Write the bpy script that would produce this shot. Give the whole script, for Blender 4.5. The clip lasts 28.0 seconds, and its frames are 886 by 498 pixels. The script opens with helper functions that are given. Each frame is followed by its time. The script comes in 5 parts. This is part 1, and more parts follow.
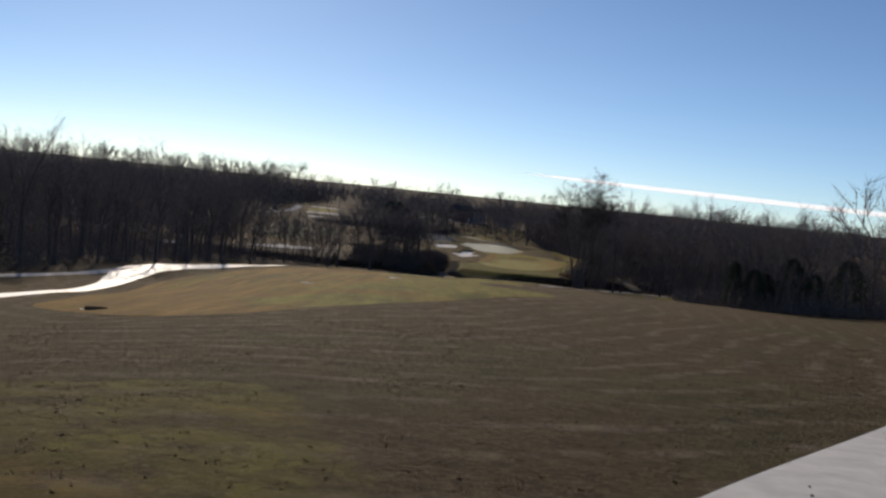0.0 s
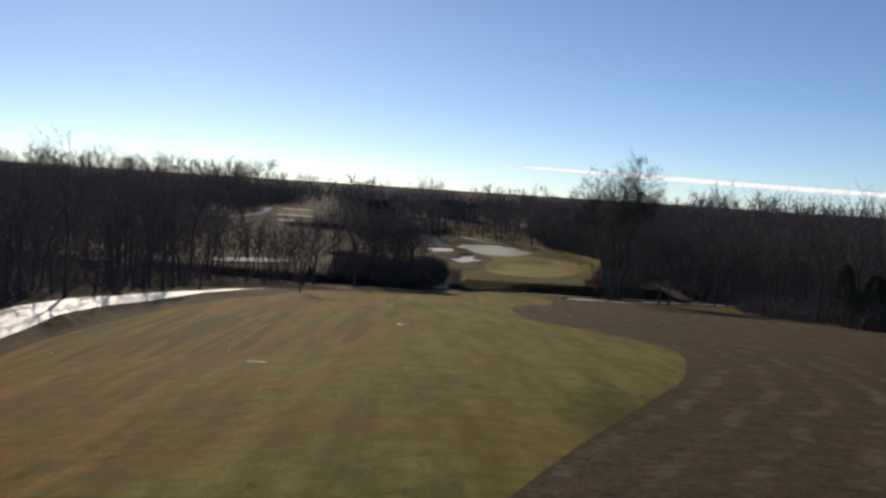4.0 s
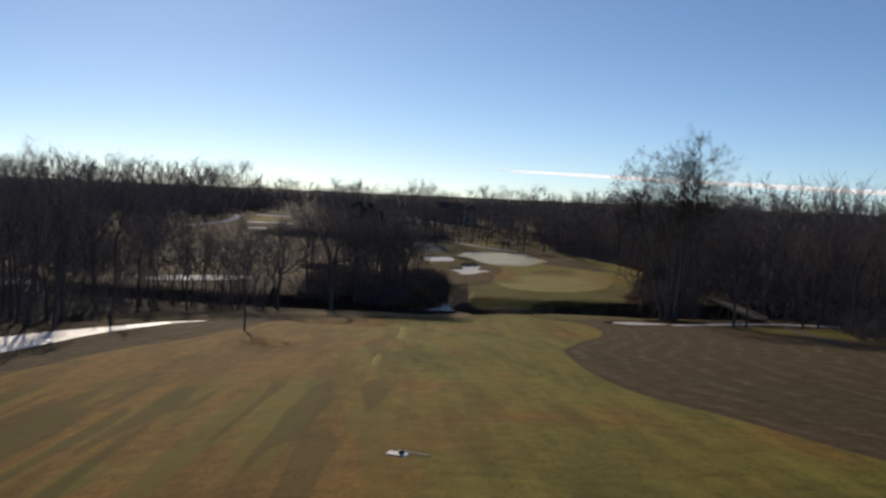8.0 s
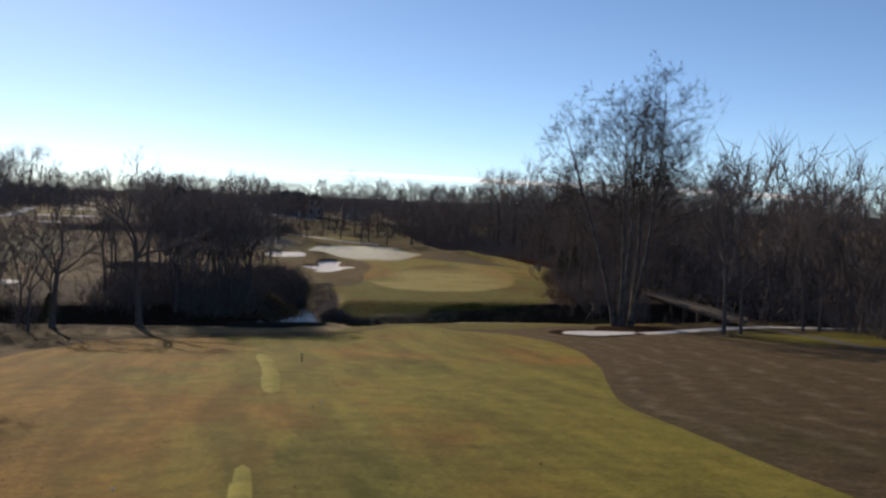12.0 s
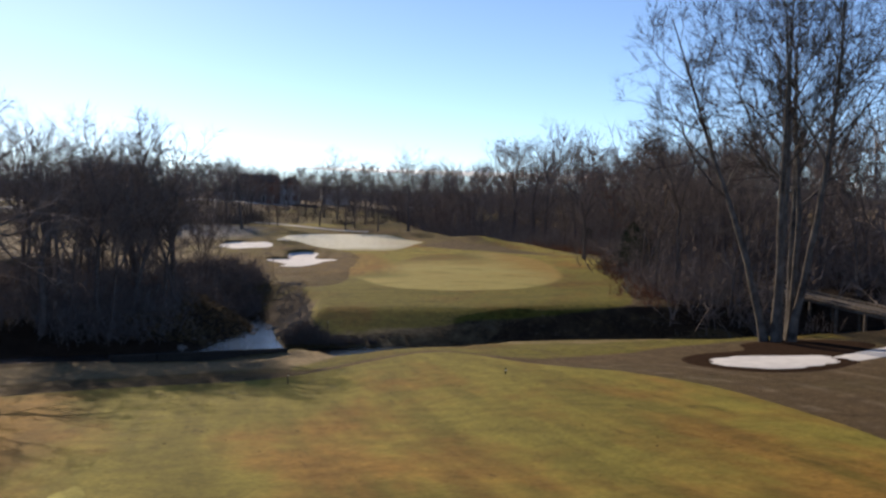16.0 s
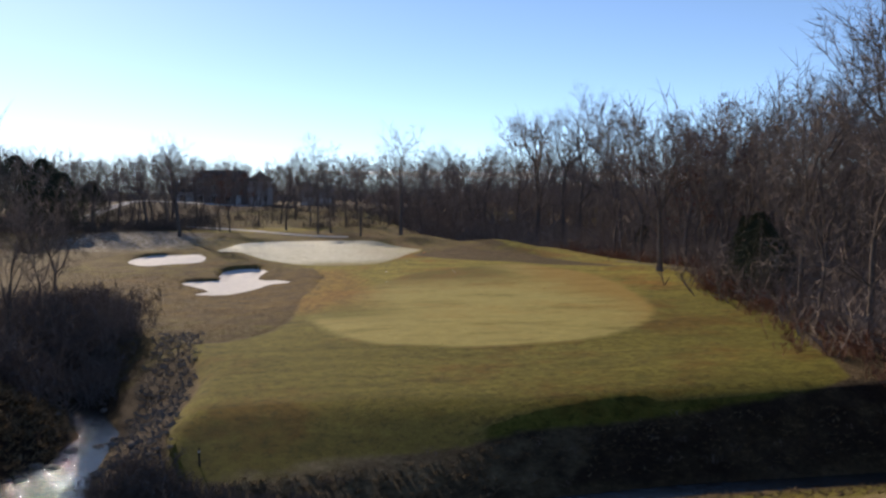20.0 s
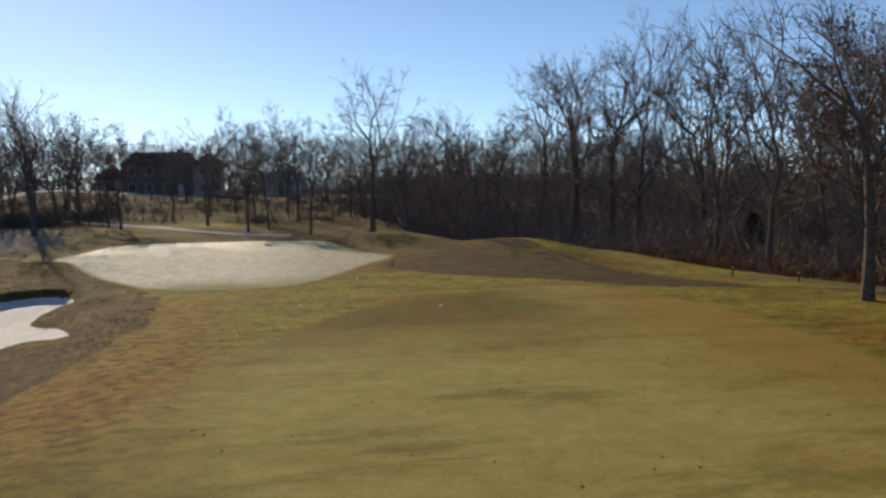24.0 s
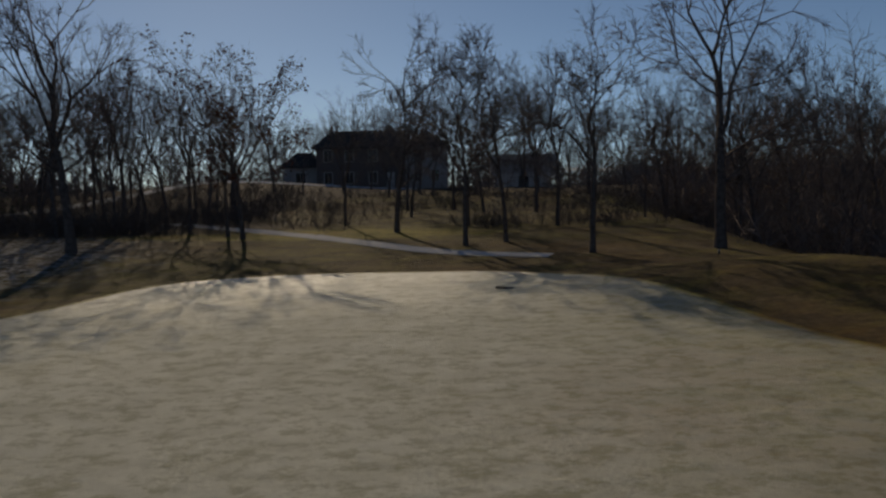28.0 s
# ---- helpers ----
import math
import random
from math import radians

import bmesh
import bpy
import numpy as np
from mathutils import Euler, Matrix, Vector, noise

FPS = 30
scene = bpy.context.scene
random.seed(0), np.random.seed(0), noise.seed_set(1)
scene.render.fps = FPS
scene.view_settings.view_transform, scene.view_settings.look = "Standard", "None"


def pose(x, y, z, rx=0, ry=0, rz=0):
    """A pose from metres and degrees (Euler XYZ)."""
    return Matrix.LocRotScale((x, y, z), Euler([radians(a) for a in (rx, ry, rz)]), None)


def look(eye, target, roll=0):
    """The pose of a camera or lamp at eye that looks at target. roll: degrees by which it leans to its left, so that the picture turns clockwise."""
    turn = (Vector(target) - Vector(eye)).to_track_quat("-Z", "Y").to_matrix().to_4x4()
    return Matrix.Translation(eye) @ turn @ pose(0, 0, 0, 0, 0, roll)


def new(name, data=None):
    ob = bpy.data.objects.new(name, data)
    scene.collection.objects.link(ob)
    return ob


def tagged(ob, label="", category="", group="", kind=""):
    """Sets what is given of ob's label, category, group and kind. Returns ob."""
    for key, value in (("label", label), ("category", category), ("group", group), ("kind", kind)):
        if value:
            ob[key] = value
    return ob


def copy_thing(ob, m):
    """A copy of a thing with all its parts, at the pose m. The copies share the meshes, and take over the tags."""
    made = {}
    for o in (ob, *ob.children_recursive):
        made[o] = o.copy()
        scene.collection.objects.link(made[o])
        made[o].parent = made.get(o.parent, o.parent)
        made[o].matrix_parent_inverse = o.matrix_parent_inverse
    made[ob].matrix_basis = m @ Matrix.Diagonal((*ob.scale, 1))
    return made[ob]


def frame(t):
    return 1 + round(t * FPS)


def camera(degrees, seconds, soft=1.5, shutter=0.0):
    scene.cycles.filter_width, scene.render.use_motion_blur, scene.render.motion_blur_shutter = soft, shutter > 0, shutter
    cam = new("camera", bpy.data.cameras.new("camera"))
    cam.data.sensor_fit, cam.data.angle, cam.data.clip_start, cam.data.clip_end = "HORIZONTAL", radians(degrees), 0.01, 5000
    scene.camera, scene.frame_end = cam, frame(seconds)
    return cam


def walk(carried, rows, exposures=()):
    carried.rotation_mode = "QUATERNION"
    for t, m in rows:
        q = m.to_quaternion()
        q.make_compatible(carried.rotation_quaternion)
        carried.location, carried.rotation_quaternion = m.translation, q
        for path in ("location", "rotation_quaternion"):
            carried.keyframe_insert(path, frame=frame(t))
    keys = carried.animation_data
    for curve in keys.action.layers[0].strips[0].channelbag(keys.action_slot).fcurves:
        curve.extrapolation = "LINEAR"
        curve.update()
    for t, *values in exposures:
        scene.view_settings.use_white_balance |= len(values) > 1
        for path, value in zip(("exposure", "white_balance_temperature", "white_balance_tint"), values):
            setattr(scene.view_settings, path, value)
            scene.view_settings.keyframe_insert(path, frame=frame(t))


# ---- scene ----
cam = camera(48.05, 28.0, 2.6)
ROWS = [
    (0.0, 0.05, -1.04, 22.75, -0.07, -3.29, -5.77),
    (0.5, -0.71, 4.31, 22.70, -0.21, -3.33, -5.64),
    (1.0, -1.60, 9.64, 22.72, -0.34, -3.33, -5.39),
    (1.5, -2.56, 15.22, 22.72, -0.44, -3.41, -5.03),
    (2.0, -3.24, 21.40, 22.69, -0.62, -3.52, -4.67),
    (2.5, -3.77, 28.02, 22.64, -0.92, -3.58, -4.20),
    (3.0, -4.12, 34.77, 22.41, -0.98, -3.54, -3.93),
    (3.5, -4.50, 41.91, 22.60, -1.22, -3.53, -3.82),
    (4.0, -4.80, 48.83, 22.30, -1.50, -3.48, -3.72),
    (4.5, -4.96, 55.53, 22.09, -1.74, -3.39, -3.65),
    (5.0, -5.02, 61.94, 22.01, -1.94, -3.27, -3.56),
    (5.5, -5.03, 68.01, 22.05, -2.04, -3.15, -3.43),
    (6.0, -5.02, 73.81, 21.84, -2.13, -3.06, -3.22),
    (6.5, -5.09, 79.61, 21.67, -2.28, -3.09, -3.15),
    (7.0, -5.11, 85.45, 21.20, -2.22, -3.05, -2.82),
    (7.5, -5.26, 91.18, 20.63, -2.20, -3.07, -2.73),
    (8.0, -5.51, 97.11, 19.96, -2.16, -3.07, -2.58),
    (8.5, -5.89, 103.31, 19.25, -2.22, -3.11, -2.46),
    (9.0, -6.15, 109.33, 18.36, -2.62, -3.03, -2.38),
    (9.5, -6.53, 115.43, 17.59, -3.74, -2.90, -2.11),
    (10.0, -7.10, 121.75, 16.99, -5.56, -2.83, -2.06),
    (10.5, -7.39, 128.02, 16.67, -7.99, -2.76, -1.95),
    (11.0, -7.45, 134.13, 16.05, -9.74, -2.65, -2.03),
    (11.5, -7.53, 140.48, 15.19, -11.20, -2.46, -2.15),
    (12.0, -7.53, 146.67, 14.75, -12.09, -2.47, -2.09),
    (12.5, -7.33, 152.71, 14.31, -12.62, -2.48, -2.00),
    (13.0, -6.92, 158.59, 13.87, -12.91, -2.49, -1.90),
    (13.5, -6.31, 164.28, 13.38, -13.11, -2.49, -1.80),
    (14.0, -5.65, 169.84, 12.84, -13.14, -2.55, -1.69),
    (14.5, -4.91, 175.46, 12.28, -13.28, -2.56, -1.54),
    (15.0, -4.00, 180.99, 11.73, -13.33, -2.59, -1.40),
    (15.5, -2.83, 186.45, 11.37, -13.26, -2.63, -1.15),
    (16.0, -1.44, 192.08, 11.11, -13.00, -2.72, -0.84),
    (16.5, -0.06, 197.79, 10.77, -12.68, -2.71, -0.71),
    (17.0, 1.22, 203.37, 10.48, -12.83, -2.70, -0.49),
    (17.5, 2.48, 208.91, 10.46, -12.88, -2.77, -0.21),
    (18.0, 3.53, 214.33, 10.48, -12.84, -2.84, -0.08),
    (18.5, 4.52, 219.67, 10.32, -12.79, -2.83, -0.02),
    (19.0, 5.54, 225.13, 10.07, -12.80, -2.74, 0.19),
    (19.5, 6.69, 230.52, 9.92, -12.82, -2.66, 0.38),
    (20.0, 7.98, 235.39, 9.93, -13.06, -2.62, 0.44),
    (20.5, 9.71, 240.44, 10.08, -13.01, -2.62, 0.55),
    (21.0, 11.27, 245.63, 10.14, -12.89, -2.68, 0.67),
    (21.5, 13.00, 251.24, 10.25, -12.67, -2.83, 0.88),
    (22.0, 14.66, 257.04, 10.36, -12.48, -3.03, 1.10),
    (22.5, 16.06, 262.86, 10.41, -12.42, -3.18, 1.24),
    (23.0, 17.31, 268.35, 9.97, -12.69, -3.19, 1.25),
    (23.5, 18.68, 274.30, 9.05, -12.98, -3.00, 1.04),
    (24.0, 19.96, 280.69, 8.18, -12.58, -2.66, 0.83),
    (24.5, 21.02, 287.28, 7.64, -11.28, -2.54, 0.68),
    (25.0, 21.83, 293.72, 7.37, -7.45, -2.77, 1.04),
    (25.5, 22.42, 300.06, 7.15, -2.16, -2.87, 1.32),
    (26.0, 22.98, 306.36, 6.82, 0.62, -2.48, 1.21),
    (26.5, 23.52, 312.44, 6.56, 1.22, -2.24, 1.12),
    (27.0, 23.58, 318.09, 6.60, 1.22, -2.19, 1.06),
    (27.5, 23.00, 323.30, 6.99, 0.98, -2.29, 1.08),
    (28.0, 22.14, 328.50, 7.67, 0.95, -2.50, 1.09),
]
EXPOSURES = [(0.0, -0.19, 6660, 13), (4.0, -0.19, 6660, 13), (8.0, -0.22, 6710, 13), (9.5, -0.13, 6760, 13), (11.0, 0.12, 6810, 13), (13.5, 0.42, 6960, 16), (16.0, 0.72, 6990, 16), (19.0, 0.80, 6940, 17), (22.0, 0.41, 7260, 12), (24.0, 0.43, 7360, 12), (25.5, 0.46, 7460, 12), (27.0, 0.59, 7460, 12), (27.3, 0.59, 7460, 12), (27.5, 0.42, 7460, 12), (27.7, 0.12, 7460, 12), (27.9, -0.58, 7460, 12), (28.0, -0.98, 7460, 12)]
walk(cam, [(t, pose(x, y, z, 90 + pitch, roll, yaw)) for t, x, y, z, yaw, pitch, roll in ROWS], EXPOSURES)

# ---- sky and sun ----
SUN_LEFT, SUN_UP = 14.0, 22.0          # degrees left of +y, and above the horizon
sky_world = bpy.data.worlds.new("sky")
scene.world = sky_world
sky_world.use_nodes = True
wn = sky_world.node_tree
sky_tex = wn.nodes.new("ShaderNodeTexSky")
sky_tex.sky_type = 'NISHITA'
sky_tex.sun_disc = False
sky_tex.sun_elevation = radians(SUN_UP)
sky_tex.sun_rotation = radians(-SUN_LEFT)
sky_tex.air_density, sky_tex.dust_density, sky_tex.ozone_density = 0.55, 0.08, 2.2
haze = wn.nodes.new("ShaderNodeMix")
haze.data_type, haze.blend_type = 'RGBA', 'MULTIPLY'
haze.inputs[0].default_value = 1.0
haze.inputs[7].default_value = (0.868, 0.988, 1.060, 1)
wn.links.new(sky_tex.outputs[0], haze.inputs[6])
wn.links.new(haze.outputs[2], wn.nodes["Background"].inputs[0])
wn.nodes["Background"].inputs[1].default_value = 0.095
sun = new("sun", bpy.data.lights.new("sun", 'SUN'))
sun.data.energy, sun.data.angle, sun.data.color = 3.9, radians(0.6), (1.0, 0.88, 0.70)
_a, _e = radians(SUN_LEFT), radians(SUN_UP)
sun.matrix_world = look((-math.sin(_a) * math.cos(_e) * 100, math.cos(_a) * math.cos(_e) * 100, math.sin(_e) * 100), (0, 0, 0))


# ---- materials ----
def material(name, build):
    m = bpy.data.materials.new(name)
    m.use_nodes = True
    nt = m.node_tree
    build(nt, nt.nodes["Principled BSDF"])
    return m


def node(nt, kind, **values):
    n = nt.nodes.new(kind)
    for key, value in values.items():
        n.inputs[key.replace("_", " ")].default_value = value
    return n


def place_of(nt):
    return nt.nodes.new("ShaderNodeNewGeometry").outputs["Position"]


def noise_of(nt, scale, detail=4.0, rough=0.55, at=None, stretch=None):
    n = node(nt, "ShaderNodeTexNoise", Scale=scale, Detail=detail, Roughness=rough)
    src = at or place_of(nt)
    if stretch:
        mp = nt.nodes.new("ShaderNodeMapping")
        mp.inputs["Rotation"].default_value = (0, 0, radians(stretch[2]))
        mp.inputs["Scale"].default_value = (stretch[0], stretch[1], 1)
        nt.links.new(src, mp.inputs[0])
        src = mp.outputs[0]
    nt.links.new(src, n.inputs["Vector"])
    return n.outputs["Fac"]


def ramp(nt, fac, *stops):
    r = nt.nodes.new("ShaderNodeValToRGB")
    e = r.color_ramp.elements
    while len(e) < len(stops):
        e.new(0.5)
    for el, (p, c) in zip(e, stops):
        el.position, el.color = p, (*c, 1) if len(c) == 3 else c
    nt.links.new(fac, r.inputs[0])
    return r.outputs[0]


def mix(nt, fac, a, b, mode='MIX'):
    m = nt.nodes.new("ShaderNodeMix")
    m.data_type, m.blend_type = 'RGBA', mode
    for socket, v in ((m.inputs[0], fac), (m.inputs[6], a), (m.inputs[7], b)):
        if isinstance(v, (int, float)):
            socket.default_value = v
        elif isinstance(v, tuple):
            socket.default_value = (*v, 1)
        else:
            nt.links.new(v, socket)
    return m.outputs[2]


def bump(nt, bsdf, height, strength, distance):
    b = node(nt, "ShaderNodeBump", Distance=distance)
    if isinstance(strength, float):
        b.inputs["Strength"].default_value = strength
    else:
        nt.links.new(strength, b.inputs["Strength"])
    nt.links.new(height, b.inputs["Height"])
    nt.links.new(b.outputs[0], bsdf.inputs["Normal"])


def step_of(nt, value, lo, hi):
    m = nt.nodes.new("ShaderNodeMapRange")
    m.interpolation_type = 'SMOOTHSTEP'
    nt.links.new(value, m.inputs[0])
    m.inputs[1].default_value, m.inputs[2].default_value = lo, hi
    return m.outputs[0]


def turf(low, high, dry, patch=0.05, blade=9.0, relief=0.05, dry_at=(0.48, 0.62), bands=None):
    """Mown or rough grass: fine grain, blotches and dried patches."""
    def build(nt, bsdf):
        grain = noise_of(nt, blade, 5, 0.7)
        base = ramp(nt, grain, (0.3, low), (0.7, high))
        blotch = noise_of(nt, patch, 5, 0.6)
        col = mix(nt, step_of(nt, blotch, *dry_at), base, dry)
        mottled = noise_of(nt, 0.9, 4, 0.65)
        col = mix(nt, 0.65, col, ramp(nt, mottled, (0.3, (0.30, 0.30, 0.30)), (0.7, (0.78, 0.78, 0.78))), 'OVERLAY')
        if bands:
            wide = noise_of(nt, bands[0], 3, 0.6, stretch=(1, bands[1], bands[2]))
            col = mix(nt, bands[3], col, ramp(nt, wide, (0.38, (0.28, 0.28, 0.28)), (0.62, (0.8, 0.8, 0.8))), 'OVERLAY')
        nt.links.new(col, bsdf.inputs["Base Color"])
        bsdf.inputs["Roughness"].default_value = 0.9
        bsdf.inputs["Specular IOR Level"].default_value = 0.05
        bump(nt, bsdf, noise_of(nt, blade * 0.6, 6, 0.75), 0.8, relief)
    return build


def along(nt, axis, lo, hi, scale, wobble):
    """A slow change of turf from lo to hi along x or y, with a ragged front."""
    sep = nt.nodes.new("ShaderNodeSeparateXYZ")
    nt.links.new(place_of(nt), sep.inputs[0])
    m = nt.nodes.new("ShaderNodeMath")
    m.operation = 'MULTIPLY_ADD'
    nt.links.new(noise_of(nt, scale, 5, 0.65), m.inputs[0])
    m.inputs[1].default_value = wobble
    nt.links.new(sep.outputs[axis], m.inputs[2])
    return step_of(nt, m.outputs[0], lo + wobble / 2, hi + wobble / 2)


def product(nt, a, b):
    m = nt.nodes.new("ShaderNodeMath")
    m.operation = 'MULTIPLY'
    nt.links.new(a, m.inputs[0])
    nt.links.new(b, m.inputs[1])
    return m.outputs[0]


def lawn_colour(nt):
    """Tired winter lawn: olive and straw turf, orange dry patches, dark clumps and clods."""
    green = ramp(nt, noise_of(nt, 6, 6, 0.75), (0.28, (0.120, 0.102, 0.016)), (0.5, (0.220, 0.184, 0.032)), (0.75, (0.345, 0.286, 0.062)))
    dry_ = ramp(nt, noise_of(nt, 5, 6, 0.75), (0.28, (0.128, 0.066, 0.011)), (0.75, (0.290, 0.160, 0.030)))
    col = mix(nt, step_of(nt, noise_of(nt, 0.11, 7, 0.7), 0.49, 0.63), green, dry_)
    col = mix(nt, step_of(nt, noise_of(nt, 0.42, 7, 0.72), 0.50, 0.66), col, mix(nt, 0.45, col, (0.060, 0.066, 0.010)))
    col = mix(nt, step_of(nt, noise_of(nt, 1.1, 6, 0.72, stretch=(0.8, 1.2, -20)), 0.56, 0.66), col, mix(nt, 0.6, col, (0.040, 0.030, 0.010)))
    col = mix(nt, 0.32, col, ramp(nt, noise_of(nt, 0.8, 4, 0.65, stretch=(0.12, 1.0, 0)), (0.38, (0.28, 0.28, 0.28)), (0.62, (0.78, 0.78, 0.78))), 'OVERLAY')
    col = mix(nt, step_of(nt, noise_of(nt, 2.6, 5, 0.72), 0.55, 0.62), col, mix(nt, 0.66, col, (0.040, 0.030, 0.009)))
    col = mix(nt, along(nt, 1, 292, 318, 0.12, 18), mix(nt, 0.52, col, (0.048, 0.050, 0.008)), col)
    zone = None
    for axis, lo, hi in ((0, 21.5, 18.5), (1, 297, 305), (1, 331, 324)):
        edge = along(nt, axis, lo, hi, 0.3, 4)
        zone = edge if zone is None else product(nt, zone, edge)
    clods = ramp(nt, noise_of(nt, 2.1, 4, 0.65), (0.40, (0.070, 0.036, 0.014)), (0.47, (0.235, 0.120, 0.026)), (0.68, (0.300, 0.190, 0.045)))
    col = mix(nt, zone, col, mix(nt, 0.7, col, clods))
    return mix(nt, 0.6, col, ramp(nt, noise_of(nt, 1.6, 6, 0.72), (0.3, (0.26, 0.26, 0.26)), (0.7, (0.78, 0.78, 0.78))), 'OVERLAY')


def spread_in(nt, name, scale, wobble, lo, hi):
    """How far a surface's own spread has passed from lo to hi, broken up by noise."""
    at = nt.nodes.new("ShaderNodeAttribute")
    at.attribute_name = name
    m = nt.nodes.new("ShaderNodeMath")
    m.operation = 'MULTIPLY_ADD'
    nt.links.new(noise_of(nt, scale, 5, 0.65), m.inputs[0])
    m.inputs[1].default_value = wobble
    nt.links.new(at.outputs["Fac"], m.inputs[2])
    return step_of(nt, m.outputs[0], lo + wobble * 0.5, hi + wobble * 0.5)


def _fair(nt, b):
    """Mown fairway: olive turf, drier and more orange towards the far side of the play line, with faint mowing bands."""
    sep = nt.nodes.new("ShaderNodeSeparateXYZ")
    nt.links.new(place_of(nt), sep.inputs[0])
    side_ = nt.nodes.new("ShaderNodeMapRange")
    nt.links.new(sep.outputs[0], side_.inputs[0])
    side_.inputs[1].default_value, side_.inputs[2].default_value = -3.0, -16.0
    side_.inputs[3].default_value, side_.inputs[4].default_value = 0.0, 0.25
    total = nt.nodes.new("ShaderNodeMath")
    total.operation = 'ADD'
    nt.links.new(noise_of(nt, 0.10, 5, 0.62, stretch=(1, 0.45, 10)), total.inputs[0])
    nt.links.new(side_.outputs[0], total.inputs[1])
    green = ramp(nt, noise_of(nt, 6, 6, 0.72), (0.28, (0.098, 0.086, 0.014)), (0.72, (0.235, 0.198, 0.040)))
    dry_ = ramp(nt, noise_of(nt, 5, 6, 0.72), (0.28, (0.118, 0.066, 0.012)), (0.72, (0.262, 0.152, 0.035)))
    col = mix(nt, step_of(nt, total.outputs[0], 0.50, 0.68), green, dry_)
    lushy = mix(nt, 0.6, col, (0.060, 0.068, 0.010))
    col = mix(nt, step_of(nt, noise_of(nt, 0.16, 5, 0.65, stretch=(1, 0.3, 6)), 0.58, 0.70), col, lushy)
    col = mix(nt, 0.55, col, ramp(nt, noise_of(nt, 0.8, 5, 0.68), (0.3, (0.3, 0.3, 0.3)), (0.7, (0.76, 0.76, 0.76))), 'OVERLAY')
    col = mix(nt, 0.38, col, ramp(nt, noise_of(nt, 0.5, 3, 0.6, stretch=(1, 0.08, 7)), (0.40, (0.30, 0.30, 0.30)), (0.60, (0.74, 0.74, 0.74))), 'OVERLAY')
    col = mix(nt, step_of(nt, noise_of(nt, 0.7, 6, 0.72, stretch=(1.2, 0.35, 12)), 0.60, 0.72), col, mix(nt, 0.55, col, (0.045, 0.030, 0.010)))
    # lengths of sod of different age laid side by side
    zone = product(nt, product(nt, along(nt, 1, 112, 122, 0.3, 8), along(nt, 1, 166, 154, 0.3, 8)), along(nt, 0, -4, -7, 0.3, 3))
    older = product(nt, zone, step_of(nt, noise_of(nt, 0.42, 1, 0.4, stretch=(1, 0.035, 0)), 0.485, 0.53))
    younger = product(nt, zone, step_of(nt, noise_of(nt, 0.55, 1, 0.4, stretch=(1, 0.045, 40)), 0.53, 0.57))
    col = mix(nt, older, col, mix(nt, 0.5, col, (0.155, 0.142, 0.020)))
    col = mix(nt, younger, col, mix(nt, 0.55, col, (0.070, 0.058, 0.012)))
    nt.links.new(col, b.inputs["Base Color"])
    b.inputs["Roughness"].default_value = 0.9
    b.inputs["Specular IOR Level"].default_value = 0.05
    bump(nt, b, noise_of(nt, 1.7, 8, 0.8), 0.5, 0.34)


M_fair = material("mown_turf", _fair)


